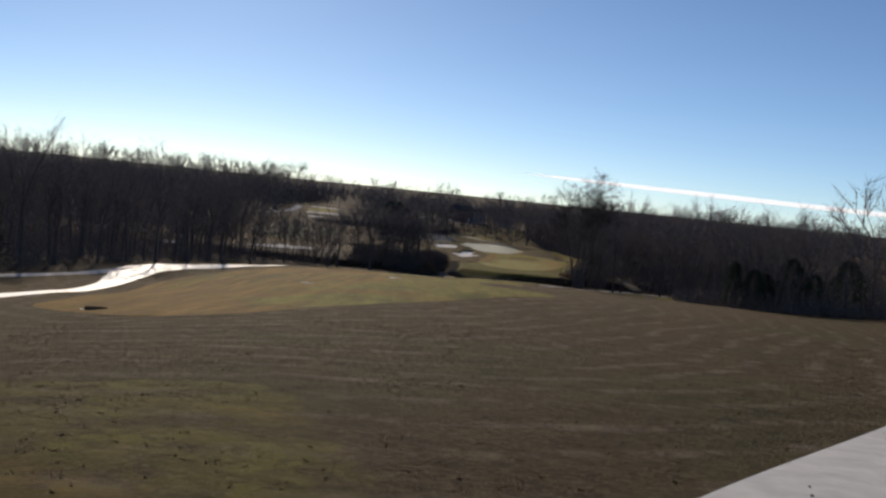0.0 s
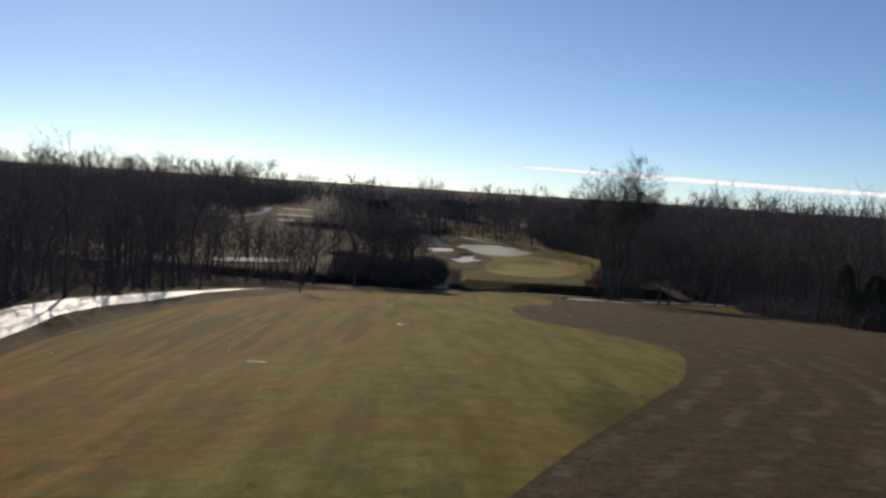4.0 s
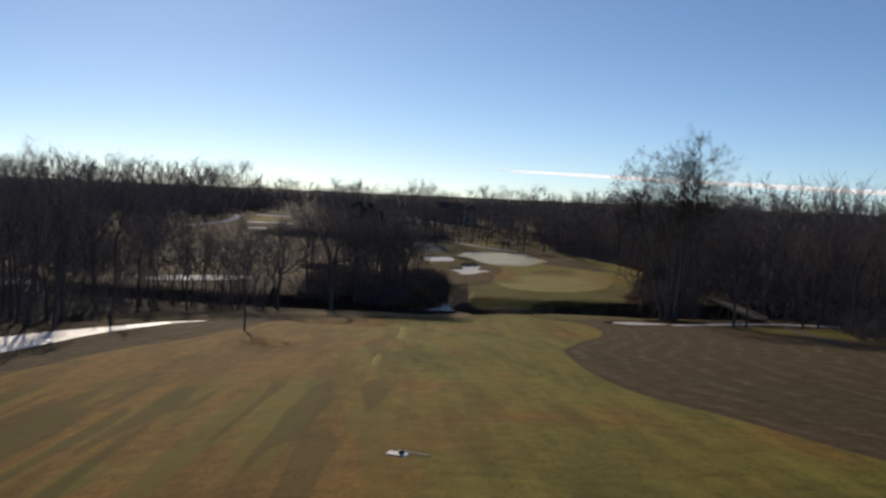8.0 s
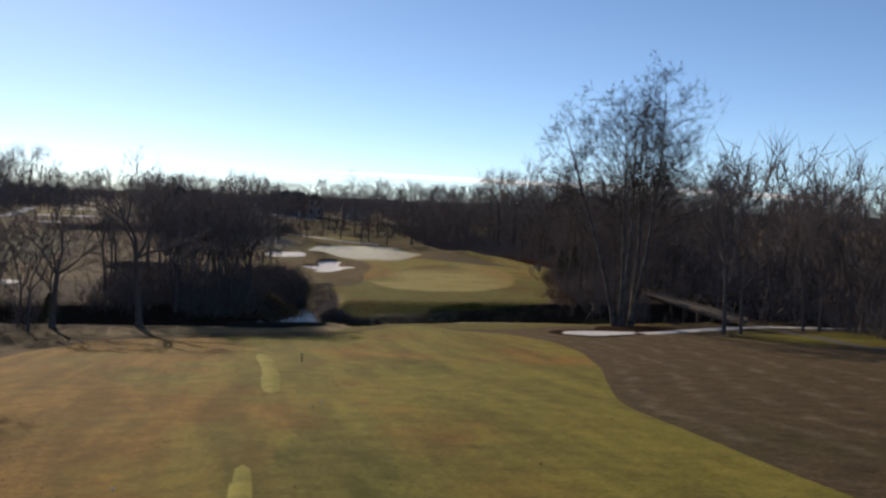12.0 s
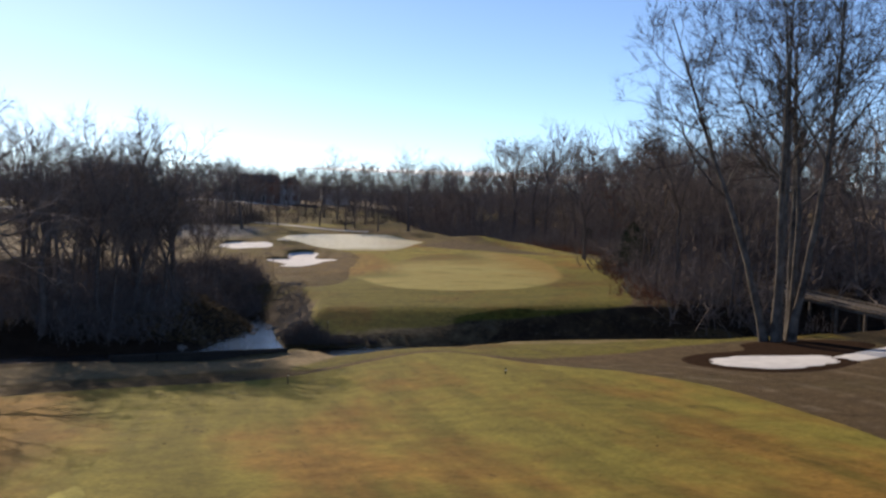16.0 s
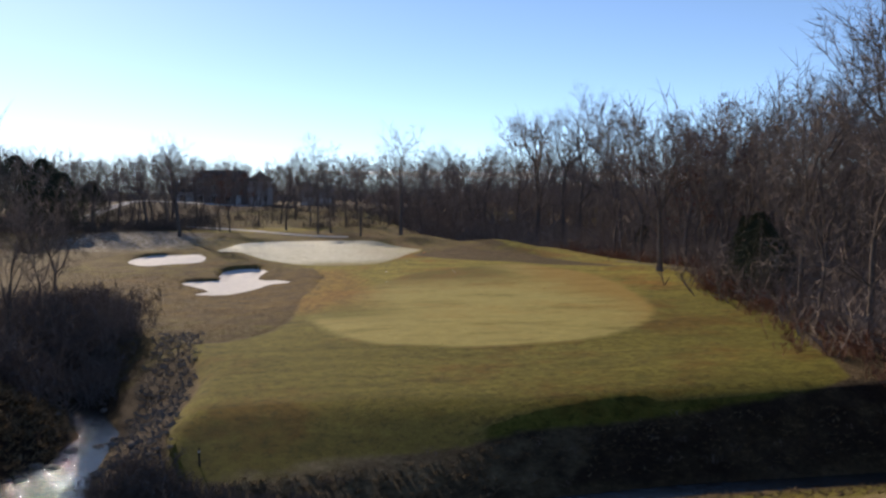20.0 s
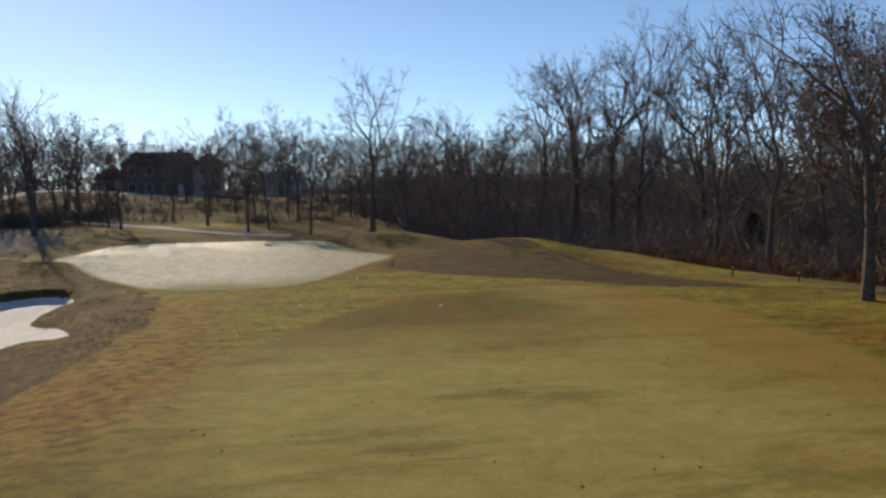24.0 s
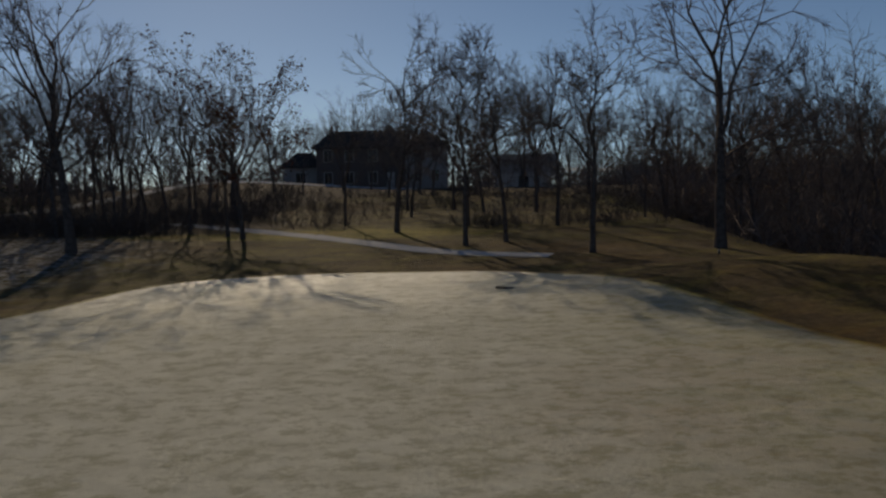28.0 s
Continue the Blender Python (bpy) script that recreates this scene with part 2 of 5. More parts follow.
def _land(nt, b):
    """Dormant rough with mowing bands that follow the fairway, greener turf, leaf litter and rime by their own spread."""
    def spread(name, wob, lo, hi):
        return spread_in(nt, name, wob[0], wob[1], lo, hi)

    grain = noise_of(nt, 4.5, 6, 0.75)
    rough = ramp(nt, grain, (0.28, (0.050, 0.034, 0.016)), (0.5, (0.108, 0.075, 0.039)), (0.75, (0.200, 0.142, 0.080)))
    rough = mix(nt, step_of(nt, noise_of(nt, 0.035, 4, 0.6), 0.5, 0.68), rough, mix(nt, 0.5, rough, (0.080, 0.078, 0.030)))
    at = nt.nodes.new("ShaderNodeAttribute")
    at.attribute_name = "contour"
    wave = nt.nodes.new("ShaderNodeMath")
    wave.operation = 'MULTIPLY_ADD'
    nt.links.new(at.outputs["Fac"], wave.inputs[0])
    wave.inputs[1].default_value = 0.34
    wide_ = nt.nodes.new("ShaderNodeMath")
    wide_.operation = 'MULTIPLY'
    wide_.inputs[1].default_value = 2.2
    nt.links.new(noise_of(nt, 0.06, 4, 0.6), wide_.inputs[0])
    nt.links.new(wide_.outputs[0], wave.inputs[2])
    saw = nt.nodes.new("ShaderNodeMath")
    saw.operation = 'PINGPONG'
    saw.inputs[1].default_value = 0.5
    nt.links.new(wave.outputs[0], saw.inputs[0])
    band = nt.nodes.new("ShaderNodeMath")
    band.operation = 'MULTIPLY'
    nt.links.new(step_of(nt, saw.outputs[0], 0.26, 0.46), band.inputs[0])
    nt.links.new(step_of(nt, noise_of(nt, 0.35, 6, 0.75), 0.42, 0.62), band.inputs[1])
    near_ = product(nt, band.outputs[0], along(nt, 1, 130, 70, 0.06, 16))
    rough = mix(nt, band.outputs[0], rough, mix(nt, 0.42, rough, (0.235, 0.182, 0.128)))
    rough = mix(nt, near_, rough, mix(nt, 0.32, rough, (0.225, 0.172, 0.122)))
    rough = mix(nt, step_of(nt, noise_of(nt, 0.9, 6, 0.75), 0.55, 0.7), rough, mix(nt, 0.6, rough, (0.022, 0.016, 0.009)))
    lush = lawn_colour(nt)
    litter = ramp(nt, noise_of(nt, 7, 6, 0.8), (0.3, (0.022, 0.016, 0.011)), (0.62, (0.055, 0.036, 0.024)), (0.8, (0.105, 0.072, 0.050)))
    col = mix(nt, spread("litter", (0.5, 0.5), 0.4, 0.6), rough, litter)
    col = mix(nt, 0.6, col, ramp(nt, noise_of(nt, 0.8, 4, 0.65), (0.3, (0.3, 0.3, 0.3)), (0.7, (0.75, 0.75, 0.75))), 'OVERLAY')
    mown = spread("lush", (0.6, 0.5), 0.35, 0.65)
    col = mix(nt, mown, col, lush)
    straw = ramp(nt, noise_of(nt, 3.5, 6, 0.75), (0.3, (0.130, 0.092, 0.046)), (0.7, (0.340, 0.262, 0.150)))
    col = mix(nt, spread("straw", (0.7, 0.8), 0.3, 0.7), col, straw)
    rime = mix(nt, step_of(nt, noise_of(nt, 2.2, 5, 0.7), 0.42, 0.6), col, (0.42, 0.42, 0.41))
    col = mix(nt, spread("rime", (0.35, 0.7), 0.5, 0.9), col, rime)
    nt.links.new(col, b.inputs["Base Color"])
    b.inputs["Roughness"].default_value = 0.92
    b.inputs["Specular IOR Level"].default_value = 0.05
    relief = nt.nodes.new("ShaderNodeMapRange")
    nt.links.new(mown, relief.inputs[0])
    relief.inputs[3].default_value, relief.inputs[4].default_value = 1.0, 0.5
    bump(nt, b, noise_of(nt, 1.7, 8, 0.8), relief.outputs[0], 0.34)


M_land = material("winter_land", _land)
M_sod = material("laid_sod", turf((0.165, 0.150, 0.026), (0.265, 0.238, 0.052), (0.24, 0.21, 0.045), 0.2, 7.0, 0.05))


def _green(nt, b):
    """Close-mown putting turf, paler inside and running out into the collar of lawn."""
    fine_ = ramp(nt, noise_of(nt, 9, 5, 0.7), (0.28, (0.252, 0.215, 0.058)), (0.72, (0.378, 0.322, 0.115)))
    dry_ = ramp(nt, noise_of(nt, 7, 5, 0.7), (0.28, (0.235, 0.155, 0.036)), (0.72, (0.350, 0.240, 0.072)))
    col = mix(nt, step_of(nt, noise_of(nt, 0.07, 6, 0.64), 0.48, 0.64), fine_, dry_)
    col = mix(nt, step_of(nt, noise_of(nt, 0.33, 6, 0.68, stretch=(0.4, 1.2, -15)), 0.50, 0.66), col, mix(nt, 0.45, col, (0.085, 0.080, 0.012)))
    col = mix(nt, step_of(nt, noise_of(nt, 0.8, 6, 0.7, stretch=(0.22, 1.2, -20)), 0.60, 0.70), col, mix(nt, 0.4, col, (0.050, 0.038, 0.012)))
    col = mix(nt, 0.35, col, ramp(nt, noise_of(nt, 1.2, 5, 0.7), (0.3, (0.3, 0.3, 0.3)), (0.7, (0.74, 0.74, 0.74))), 'OVERLAY')
    col = mix(nt, along(nt, 0, 30, 38, 0.12, 14), col, mix(nt, 0.6, col, (0.240, 0.125, 0.020)))
    tired = ramp(nt, noise_of(nt, 3.5, 7, 0.75), (0.30, (0.066, 0.054, 0.009)), (0.5, (0.132, 0.104, 0.017)), (0.70, (0.205, 0.162, 0.031)))
    tired = mix(nt, step_of(nt, noise_of(nt, 0.16, 6, 0.66), 0.45, 0.58), tired, mix(nt, 0.6, tired, (0.170, 0.090, 0.018)))
    tired = mix(nt, step_of(nt, noise_of(nt, 0.45, 6, 0.7), 0.5, 0.66), tired, mix(nt, 0.6, tired, (0.075, 0.078, 0.012)))
    back = nt.nodes.new("ShaderNodeMath")
    back.operation = 'MULTIPLY'
    nt.links.new(along(nt, 1, 308, 320, 0.14, 12), back.inputs[0])
    nt.links.new(along(nt, 0, 37, 30, 0.14, 8), back.inputs[1])
    col = mix(nt, back.outputs[0], col, tired)
    worn_ = nt.nodes.new("ShaderNodeMath")
    worn_.operation = 'MULTIPLY'
    nt.links.new(along(nt, 0, 22, 16, 0.2, 7), worn_.inputs[0])
    nt.links.new(along(nt, 1, 293, 300, 0.2, 7), worn_.inputs[1])
    col = mix(nt, worn_.outputs[0], col, lawn_colour(nt))
    nt.links.new(mix(nt, spread_in(nt, "inner", 0.5, 1.3, 0.1, 1.1), lawn_colour(nt), col), b.inputs["Base Color"])
    b.inputs["Roughness"].default_value = 0.9
    b.inputs["Specular IOR Level"].default_value = 0.05
    bump(nt, b, noise_of(nt, 1.7, 8, 0.8), 0.5, 0.34)


M_green = material("putting_turf", _green)


def _sand(nt, b):
    g = noise_of(nt, 1.6, 6, 0.7)
    nt.links.new(ramp(nt, g, (0.3, (0.62, 0.60, 0.58)), (0.7, (0.82, 0.80, 0.77))), b.inputs["Base Color"])
    b.inputs["Roughness"].default_value = 0.95
    bump(nt, b, noise_of(nt, 1.3, 6, 0.75), 1.0, 0.25)


M_sand = material("white_bunker_sand", _sand)


def _frost(nt, b):
    g = noise_of(nt, 0.9, 6, 0.7)
    worn = noise_of(nt, 0.10, 4, 0.6)
    pale = ramp(nt, g, (0.3, (0.55, 0.54, 0.43)), (0.7, (0.75, 0.74, 0.63)))
    at = place_of(nt)
    sep = nt.nodes.new("ShaderNodeSeparateXYZ")
    nt.links.new(at, sep.inputs[0])
    m = nt.nodes.new("ShaderNodeMath")
    m.operation = 'MULTIPLY_ADD'
    m.inputs[1].default_value, m.inputs[2].default_value = 0.085, -28.42
    nt.links.new(sep.outputs[1], m.inputs[0])
    m2 = nt.nodes.new("ShaderNodeMath")
    m2.operation = 'ADD'
    nt.links.new(m.outputs[0], m2.inputs[0])
    nt.links.new(worn, m2.inputs[1])
    pale = mix(nt, step_of(nt, noise_of(nt, 2.2, 6, 0.75), 0.46, 0.62), pale, mix(nt, 0.42, pale, (0.20, 0.19, 0.06)))
    thaw = nt.nodes.new("ShaderNodeMath")
    thaw.operation = 'MULTIPLY'
    nt.links.new(step_of(nt, m2.outputs[0], -0.15, 0.85), thaw.inputs[0])
    nt.links.new(spread_in(nt, "inner", 0.6, 0.5, 0.0, 0.5), thaw.inputs[1])
    worn2 = nt.nodes.new("ShaderNodeMapRange")
    nt.links.new(along(nt, 0, 32, 20, 0.12, 9), worn2.inputs[0])
    worn2.inputs[3].default_value = 0.5
    thin = nt.nodes.new("ShaderNodeMath")
    thin.operation = 'MULTIPLY'
    nt.links.new(thaw.outputs[0], thin.inputs[0])
    nt.links.new(worn2.outputs[0], thin.inputs[1])
    nt.links.new(mix(nt, thin.outputs[0], lawn_colour(nt), pale), b.inputs["Base Color"])
    icy = nt.nodes.new("ShaderNodeMapRange")
    nt.links.new(along(nt, 1, 348, 367, 0.25, 12), icy.inputs[0])
    icy.inputs[3].default_value, icy.inputs[4].default_value = 0.9, 0.5
    nt.links.new(icy.outputs[0], b.inputs["Roughness"])
    b.inputs["Specular IOR Level"].default_value = 0.05
    bump(nt, b, noise_of(nt, 1.7, 8, 0.8), 0.5, 0.34)


M_frost = material("frosted_putting_turf", _frost)


def plain(c1, c2, scale, rough=0.85, relief=0.02, strength=0.6, metal=0.0):
    def build(nt, b):
        nt.links.new(ramp(nt, noise_of(nt, scale, 6, 0.65), (0.3, c1), (0.7, c2)), b.inputs["Base Color"])
        b.inputs["Roughness"].default_value, b.inputs["Metallic"].default_value = rough, metal
        b.inputs["Specular IOR Level"].default_value = 0.0 if rough > 0.8 else 0.5
        bump(nt, b, noise_of(nt, scale * 2.5, 5, 0.7), strength, relief)
    return build


M_concrete = material("pale_concrete", plain((0.50, 0.49, 0.48), (0.68, 0.67, 0.65), 1.2, 0.9, 0.01))
M_wet = material("wet_icy_concrete", plain((0.56, 0.55, 0.54), (0.76, 0.75, 0.74), 0.9, 0.6, 0.02, 0.6))
M_dull = material("dull_frosty_turf", plain((0.20, 0.185, 0.13), (0.33, 0.31, 0.23), 0.8, 0.95, 0.05))
M_gravel = material("grey_gravel", plain((0.09, 0.08, 0.07), (0.17, 0.15, 0.13), 3.0, 0.95, 0.03))
M_bark = material("grey_brown_bark", plain((0.074, 0.062, 0.055), (0.195, 0.165, 0.147), 5.0, 0.95, 0.03))
M_twig = material("bare_twigs", plain((0.135, 0.111, 0.098), (0.265, 0.222, 0.198), 1.5, 0.95, 0.01))
M_brush = material("tangled_stems", plain((0.105, 0.089, 0.082), (0.225, 0.194, 0.178), 1.5, 0.95, 0.01))
M_syc = material("mottled_sycamore_bark", plain((0.050, 0.042, 0.036), (0.20, 0.180, 0.158), 1.1, 0.9, 0.02))
M_sycarm = material("sycamore_twigs", plain((0.045, 0.036, 0.030), (0.12, 0.10, 0.085), 1.2, 0.9, 0.01))
M_leafrust = material("withered_oak_leaves", plain((0.10, 0.035, 0.018), (0.20, 0.075, 0.035), 2.0, 0.8, 0.01))
M_cedar = material("cedar_foliage", plain((0.018, 0.026, 0.012), (0.045, 0.058, 0.024), 3.0, 0.8, 0.02))
M_mulch = material("dark_mulch", plain((0.022, 0.014, 0.010), (0.05, 0.032, 0.022), 4.0, 0.95, 0.05))
M_wood = material("weathered_timber", plain((0.10, 0.085, 0.07), (0.24, 0.21, 0.18), 3.0, 0.85, 0.01))
M_rock = material("river_stone", plain((0.10, 0.088, 0.075), (0.26, 0.23, 0.20), 3.0, 0.85, 0.03))
M_stake = material("dark_stake", plain((0.03, 0.03, 0.03), (0.07, 0.06, 0.05), 8.0, 0.9, 0.005))


def _water(nt, b):
    b.inputs["Base Color"].default_value = (0.012, 0.016, 0.018, 1)
    b.inputs["Roughness"].default_value = 0.04
    b.inputs["IOR"].default_value = 1.45
    lively = nt.nodes.new("ShaderNodeMapRange")
    nt.links.new(along(nt, 0, 3.5, 0.0, 0.5, 2.0), lively.inputs[0])
    lively.inputs[3].default_value, lively.inputs[4].default_value = 0.3, 1.0
    bump(nt, b, noise_of(nt, 3.0, 4, 0.6), lively.outputs[0], 0.15)


M_water = material("creek_water", _water)


# ---- terrain ----
PY = np.array([-200, -60, 0, 33, 60, 85, 107, 134, 163, 174, 181, 207, 230, 245, 254, 262, 270, 279, 286, 300, 315, 325, 340, 350, 362, 377, 400, 420, 440, 460, 500, 600, 700, 900, 4000])
PZ = np.array([24, 21, 19.2, 16.8, 14.9, 13.3, 12.1, 10.45, 8.1, 7.4, 6.9, 4.75, 2.4, 1.2, .8, 1.2, 2.0, 2.4, 2.75, 3.1, 3.5, 3.8, 4.4, 4.7, 4.9, 5.8, 7.0, 8.2, 9.5, 10.0, 10.5, 11.5, 15, 18, 18])
_fy = np.arange(-200, 1200, 1.0)
_fz = np.convolve(np.pad(np.interp(_fy, PY, PZ), 7, 'edge'), np.hanning(17)[1:-1] / np.hanning(17).sum(), 'valid')


def chain_distance(x, y, pts):
    """Distance to a chain of (x, y, half width), less the half width."""
    best = np.full(np.shape(x), 1e9)
    for (ax, ay, aw), (bx, by, bw) in zip(pts, pts[1:]):
        dx, dy = bx - ax, by - ay
        f = np.clip(((x - ax) * dx + (y - ay) * dy) / (dx * dx + dy * dy), 0, 1)
        best = np.minimum(best, np.hypot(x - ax - f * dx, y - ay - f * dy) - (aw + f * (bw - aw)))
    return best


def inside_distance(x, y, poly):
    """Signed distance to a closed outline, negative inside."""
    x, y = np.asarray(x, float), np.asarray(y, float)
    best, odd = np.full(x.shape, 1e9), np.zeros(x.shape, bool)
    for (ax, ay), (bx, by) in zip(poly, np.roll(poly, -1, 0)):
        dx, dy = bx - ax, by - ay
        f = np.clip(((x - ax) * dx + (y - ay) * dy) / (dx * dx + dy * dy + 1e-9), 0, 1)
        best = np.minimum(best, np.hypot(x - ax - f * dx, y - ay - f * dy))
        if dy:
            odd ^= ((ay > y) != (by > y)) & (x < ax + (y - ay) * dx / dy)
    return np.where(odd, -best, best)


def rounded(pts, step=0.8):
    """A closed smooth outline through a few corners, resampled."""
    p = np.array(pts, float)
    out = []
    for i in range(len(p)):
        a, b, c, d = p[i - 1], p[i], p[(i + 1) % len(p)], p[(i + 2) % len(p)]
        for f in np.linspace(0, 1, max(2, int(np.hypot(*(c - b)) / step)), endpoint=False):
            out.append(0.5 * (2 * b + (c - a) * f + (2 * a - 5 * b + 4 * c - d) * f * f + (3 * b - a - 3 * c + d) * f ** 3))
    return np.array(out)


CREEK = [(-60, 266, 1.5), (-30, 262, 2), (-14, 262.3, 2.4), (-3, 263.2, 2.9), (3.2, 264.9, 2.2), (7, 265.3, 1.0), (12.5, 265.8, 0.5), (18.3, 266.6, 0.35), (24, 267, 0.4), (35, 266.4, 0.4), (45, 268, 0.5), (60, 273, 0.8), (95, 283, 1.2)]
INLET = [(0.8, 267.5, 2.4), (1.2, 271, 1.8), (1.9, 274, 1.0), (2.6, 277, 0.4), (3.0, 281, 0.2), (1.7, 285.6, 0.3), (0.2, 290, 0.35), (-2, 293.3, 0.4), (-6, 297, 0.6), (-22, 318, 1.2)]
GREEN = rounded([(13.2, 298.5), (13.7, 291), (15, 286.4), (17, 284.7), (21.3, 283.2), (25, 283.6), (28.8, 285), (32.6, 288.6), (36.2, 294.5), (38.6, 302), (40.6, 312), (40.8, 320), (39.3, 325.5), (37.3, 328.4), (34.5, 328.5), (29.9, 326), (25, 322.5), (21.5, 316.5), (18.2, 310), (15.2, 303)])
FROST = rounded([(8.3, 354.5), (9.6, 359), (11, 363.2), (13.2, 365.2), (16.1, 366.3), (20.2, 366.6), (23.8, 365.8), (26.6, 362), (28.3, 355.5), (29.9, 348.5), (30.9, 345.3), (30.5, 343.5), (28.7, 340.6), (27.2, 337.4), (25.2, 333.7), (23.4, 331.3), (21, 330.2), (18.5, 330.8), (16.2, 332.2), (14.4, 335.8), (12.6, 340), (10.6, 345.3), (9.0, 350.3)])
BUNK_A = rounded([(5.3, 323.8), (6.2, 325.4), (8.4, 325.6), (8.5, 329), (9.2, 332.4), (10.8, 333.8), (12.4, 333.2), (13.1, 330), (12.3, 328), (11.9, 325.8), (12.5, 324), (13.5, 322.6), (14.3, 319.5), (12.7, 320.4), (11.2, 318.4), (10, 316.5), (8.6, 315.1), (7, 315.7), (6.5, 316.6), (7.5, 317.8), (7.2, 319.4), (6, 322)], 0.5)
BUNK_B = rounded([(-0.4, 341.2), (-0.5, 344.5), (0.4, 349.5), (2.6, 351.2), (5.6, 346.8), (7.2, 342), (6.5, 339), (4, 338.3), (1.4, 337.8)], 0.5)
FAIR = rounded([(-34, 84), (-27, 72), (-19.5, 60), (-15, 55), (-11.8, 54.6), (-9.2, 58.4), (-6.4, 64.6), (-3.2, 72), (1.6, 83.6), (6.8, 94), (10.5, 102.6), (15, 119), (15.4, 127), (13.4, 135.5), (11.8, 144), (9.4, 153), (8.2, 164), (8.4, 175), (9.4, 186), (12, 195), (16.8, 209), (20.5, 223), (21.2, 232), (19.6, 238.5), (16.4, 245.5), (12.5, 252.8),
                (6, 251), (0, 247.5), (-9, 244.5), (-18, 239), (-22, 224), (-22.8, 206), (-26, 190), (-31.5, 176), (-36, 162), (-38.3, 146), (-37.8, 131), (-36.8, 119), (-37, 105), (-36, 94)], 1.5)
SANDY = rounded([(25.4, 242.6), (26.2, 244.6), (28.8, 246.3), (32, 246.6), (35.4, 246), (34, 242), (31, 239.3), (27.5, 238.6), (25.4, 240.3)], 0.5)
MULCH = rounded([(24.7, 242.8), (25.6, 245.8), (28, 248.2), (32, 250), (34, 253.8), (38, 256.5), (42.5, 255.8), (43.2, 252), (40, 248.6), (36.5, 245), (34.4, 241.4), (31, 238.8), (27.3, 238.1), (25, 239.8)], 0.6)
LAWN = rounded([(6.3, 270.3), (6.6, 275.6), (7.3, 278.6), (7.1, 283), (6.9, 288), (8.6, 288.6), (10.4, 291), (11.8, 294.2), (13.1, 300), (14.2, 308), (15.7, 313), (17.1, 319.5), (17.5, 323.5), (17.1, 328), (15.8, 333), (15, 338), (24, 341), (30, 343.2), (28.8, 339.4), (31, 335.4), (34, 332.5), (37, 330.3), (40.5, 326.5), (44, 325.5), (49.5, 322), (49, 314), (45.8, 307), (44.2, 301), (42.4, 294), (40.5, 286.8), (39.2, 283.5), (36.9, 279), (34.6, 273.4), (32, 271), (18, 270.4), (13, 270), (8, 269.4)], 1.0)



def smooth(v, lo, hi):
    f = np.clip((v - lo) / (hi - lo), 0, 1)
    return f * f * (3 - 2 * f)


def lump(x, y, cx, cy, rx, ry, h):
    return h * np.exp(-((x - cx) / rx) ** 2 - ((y - cy) / ry) ** 2)


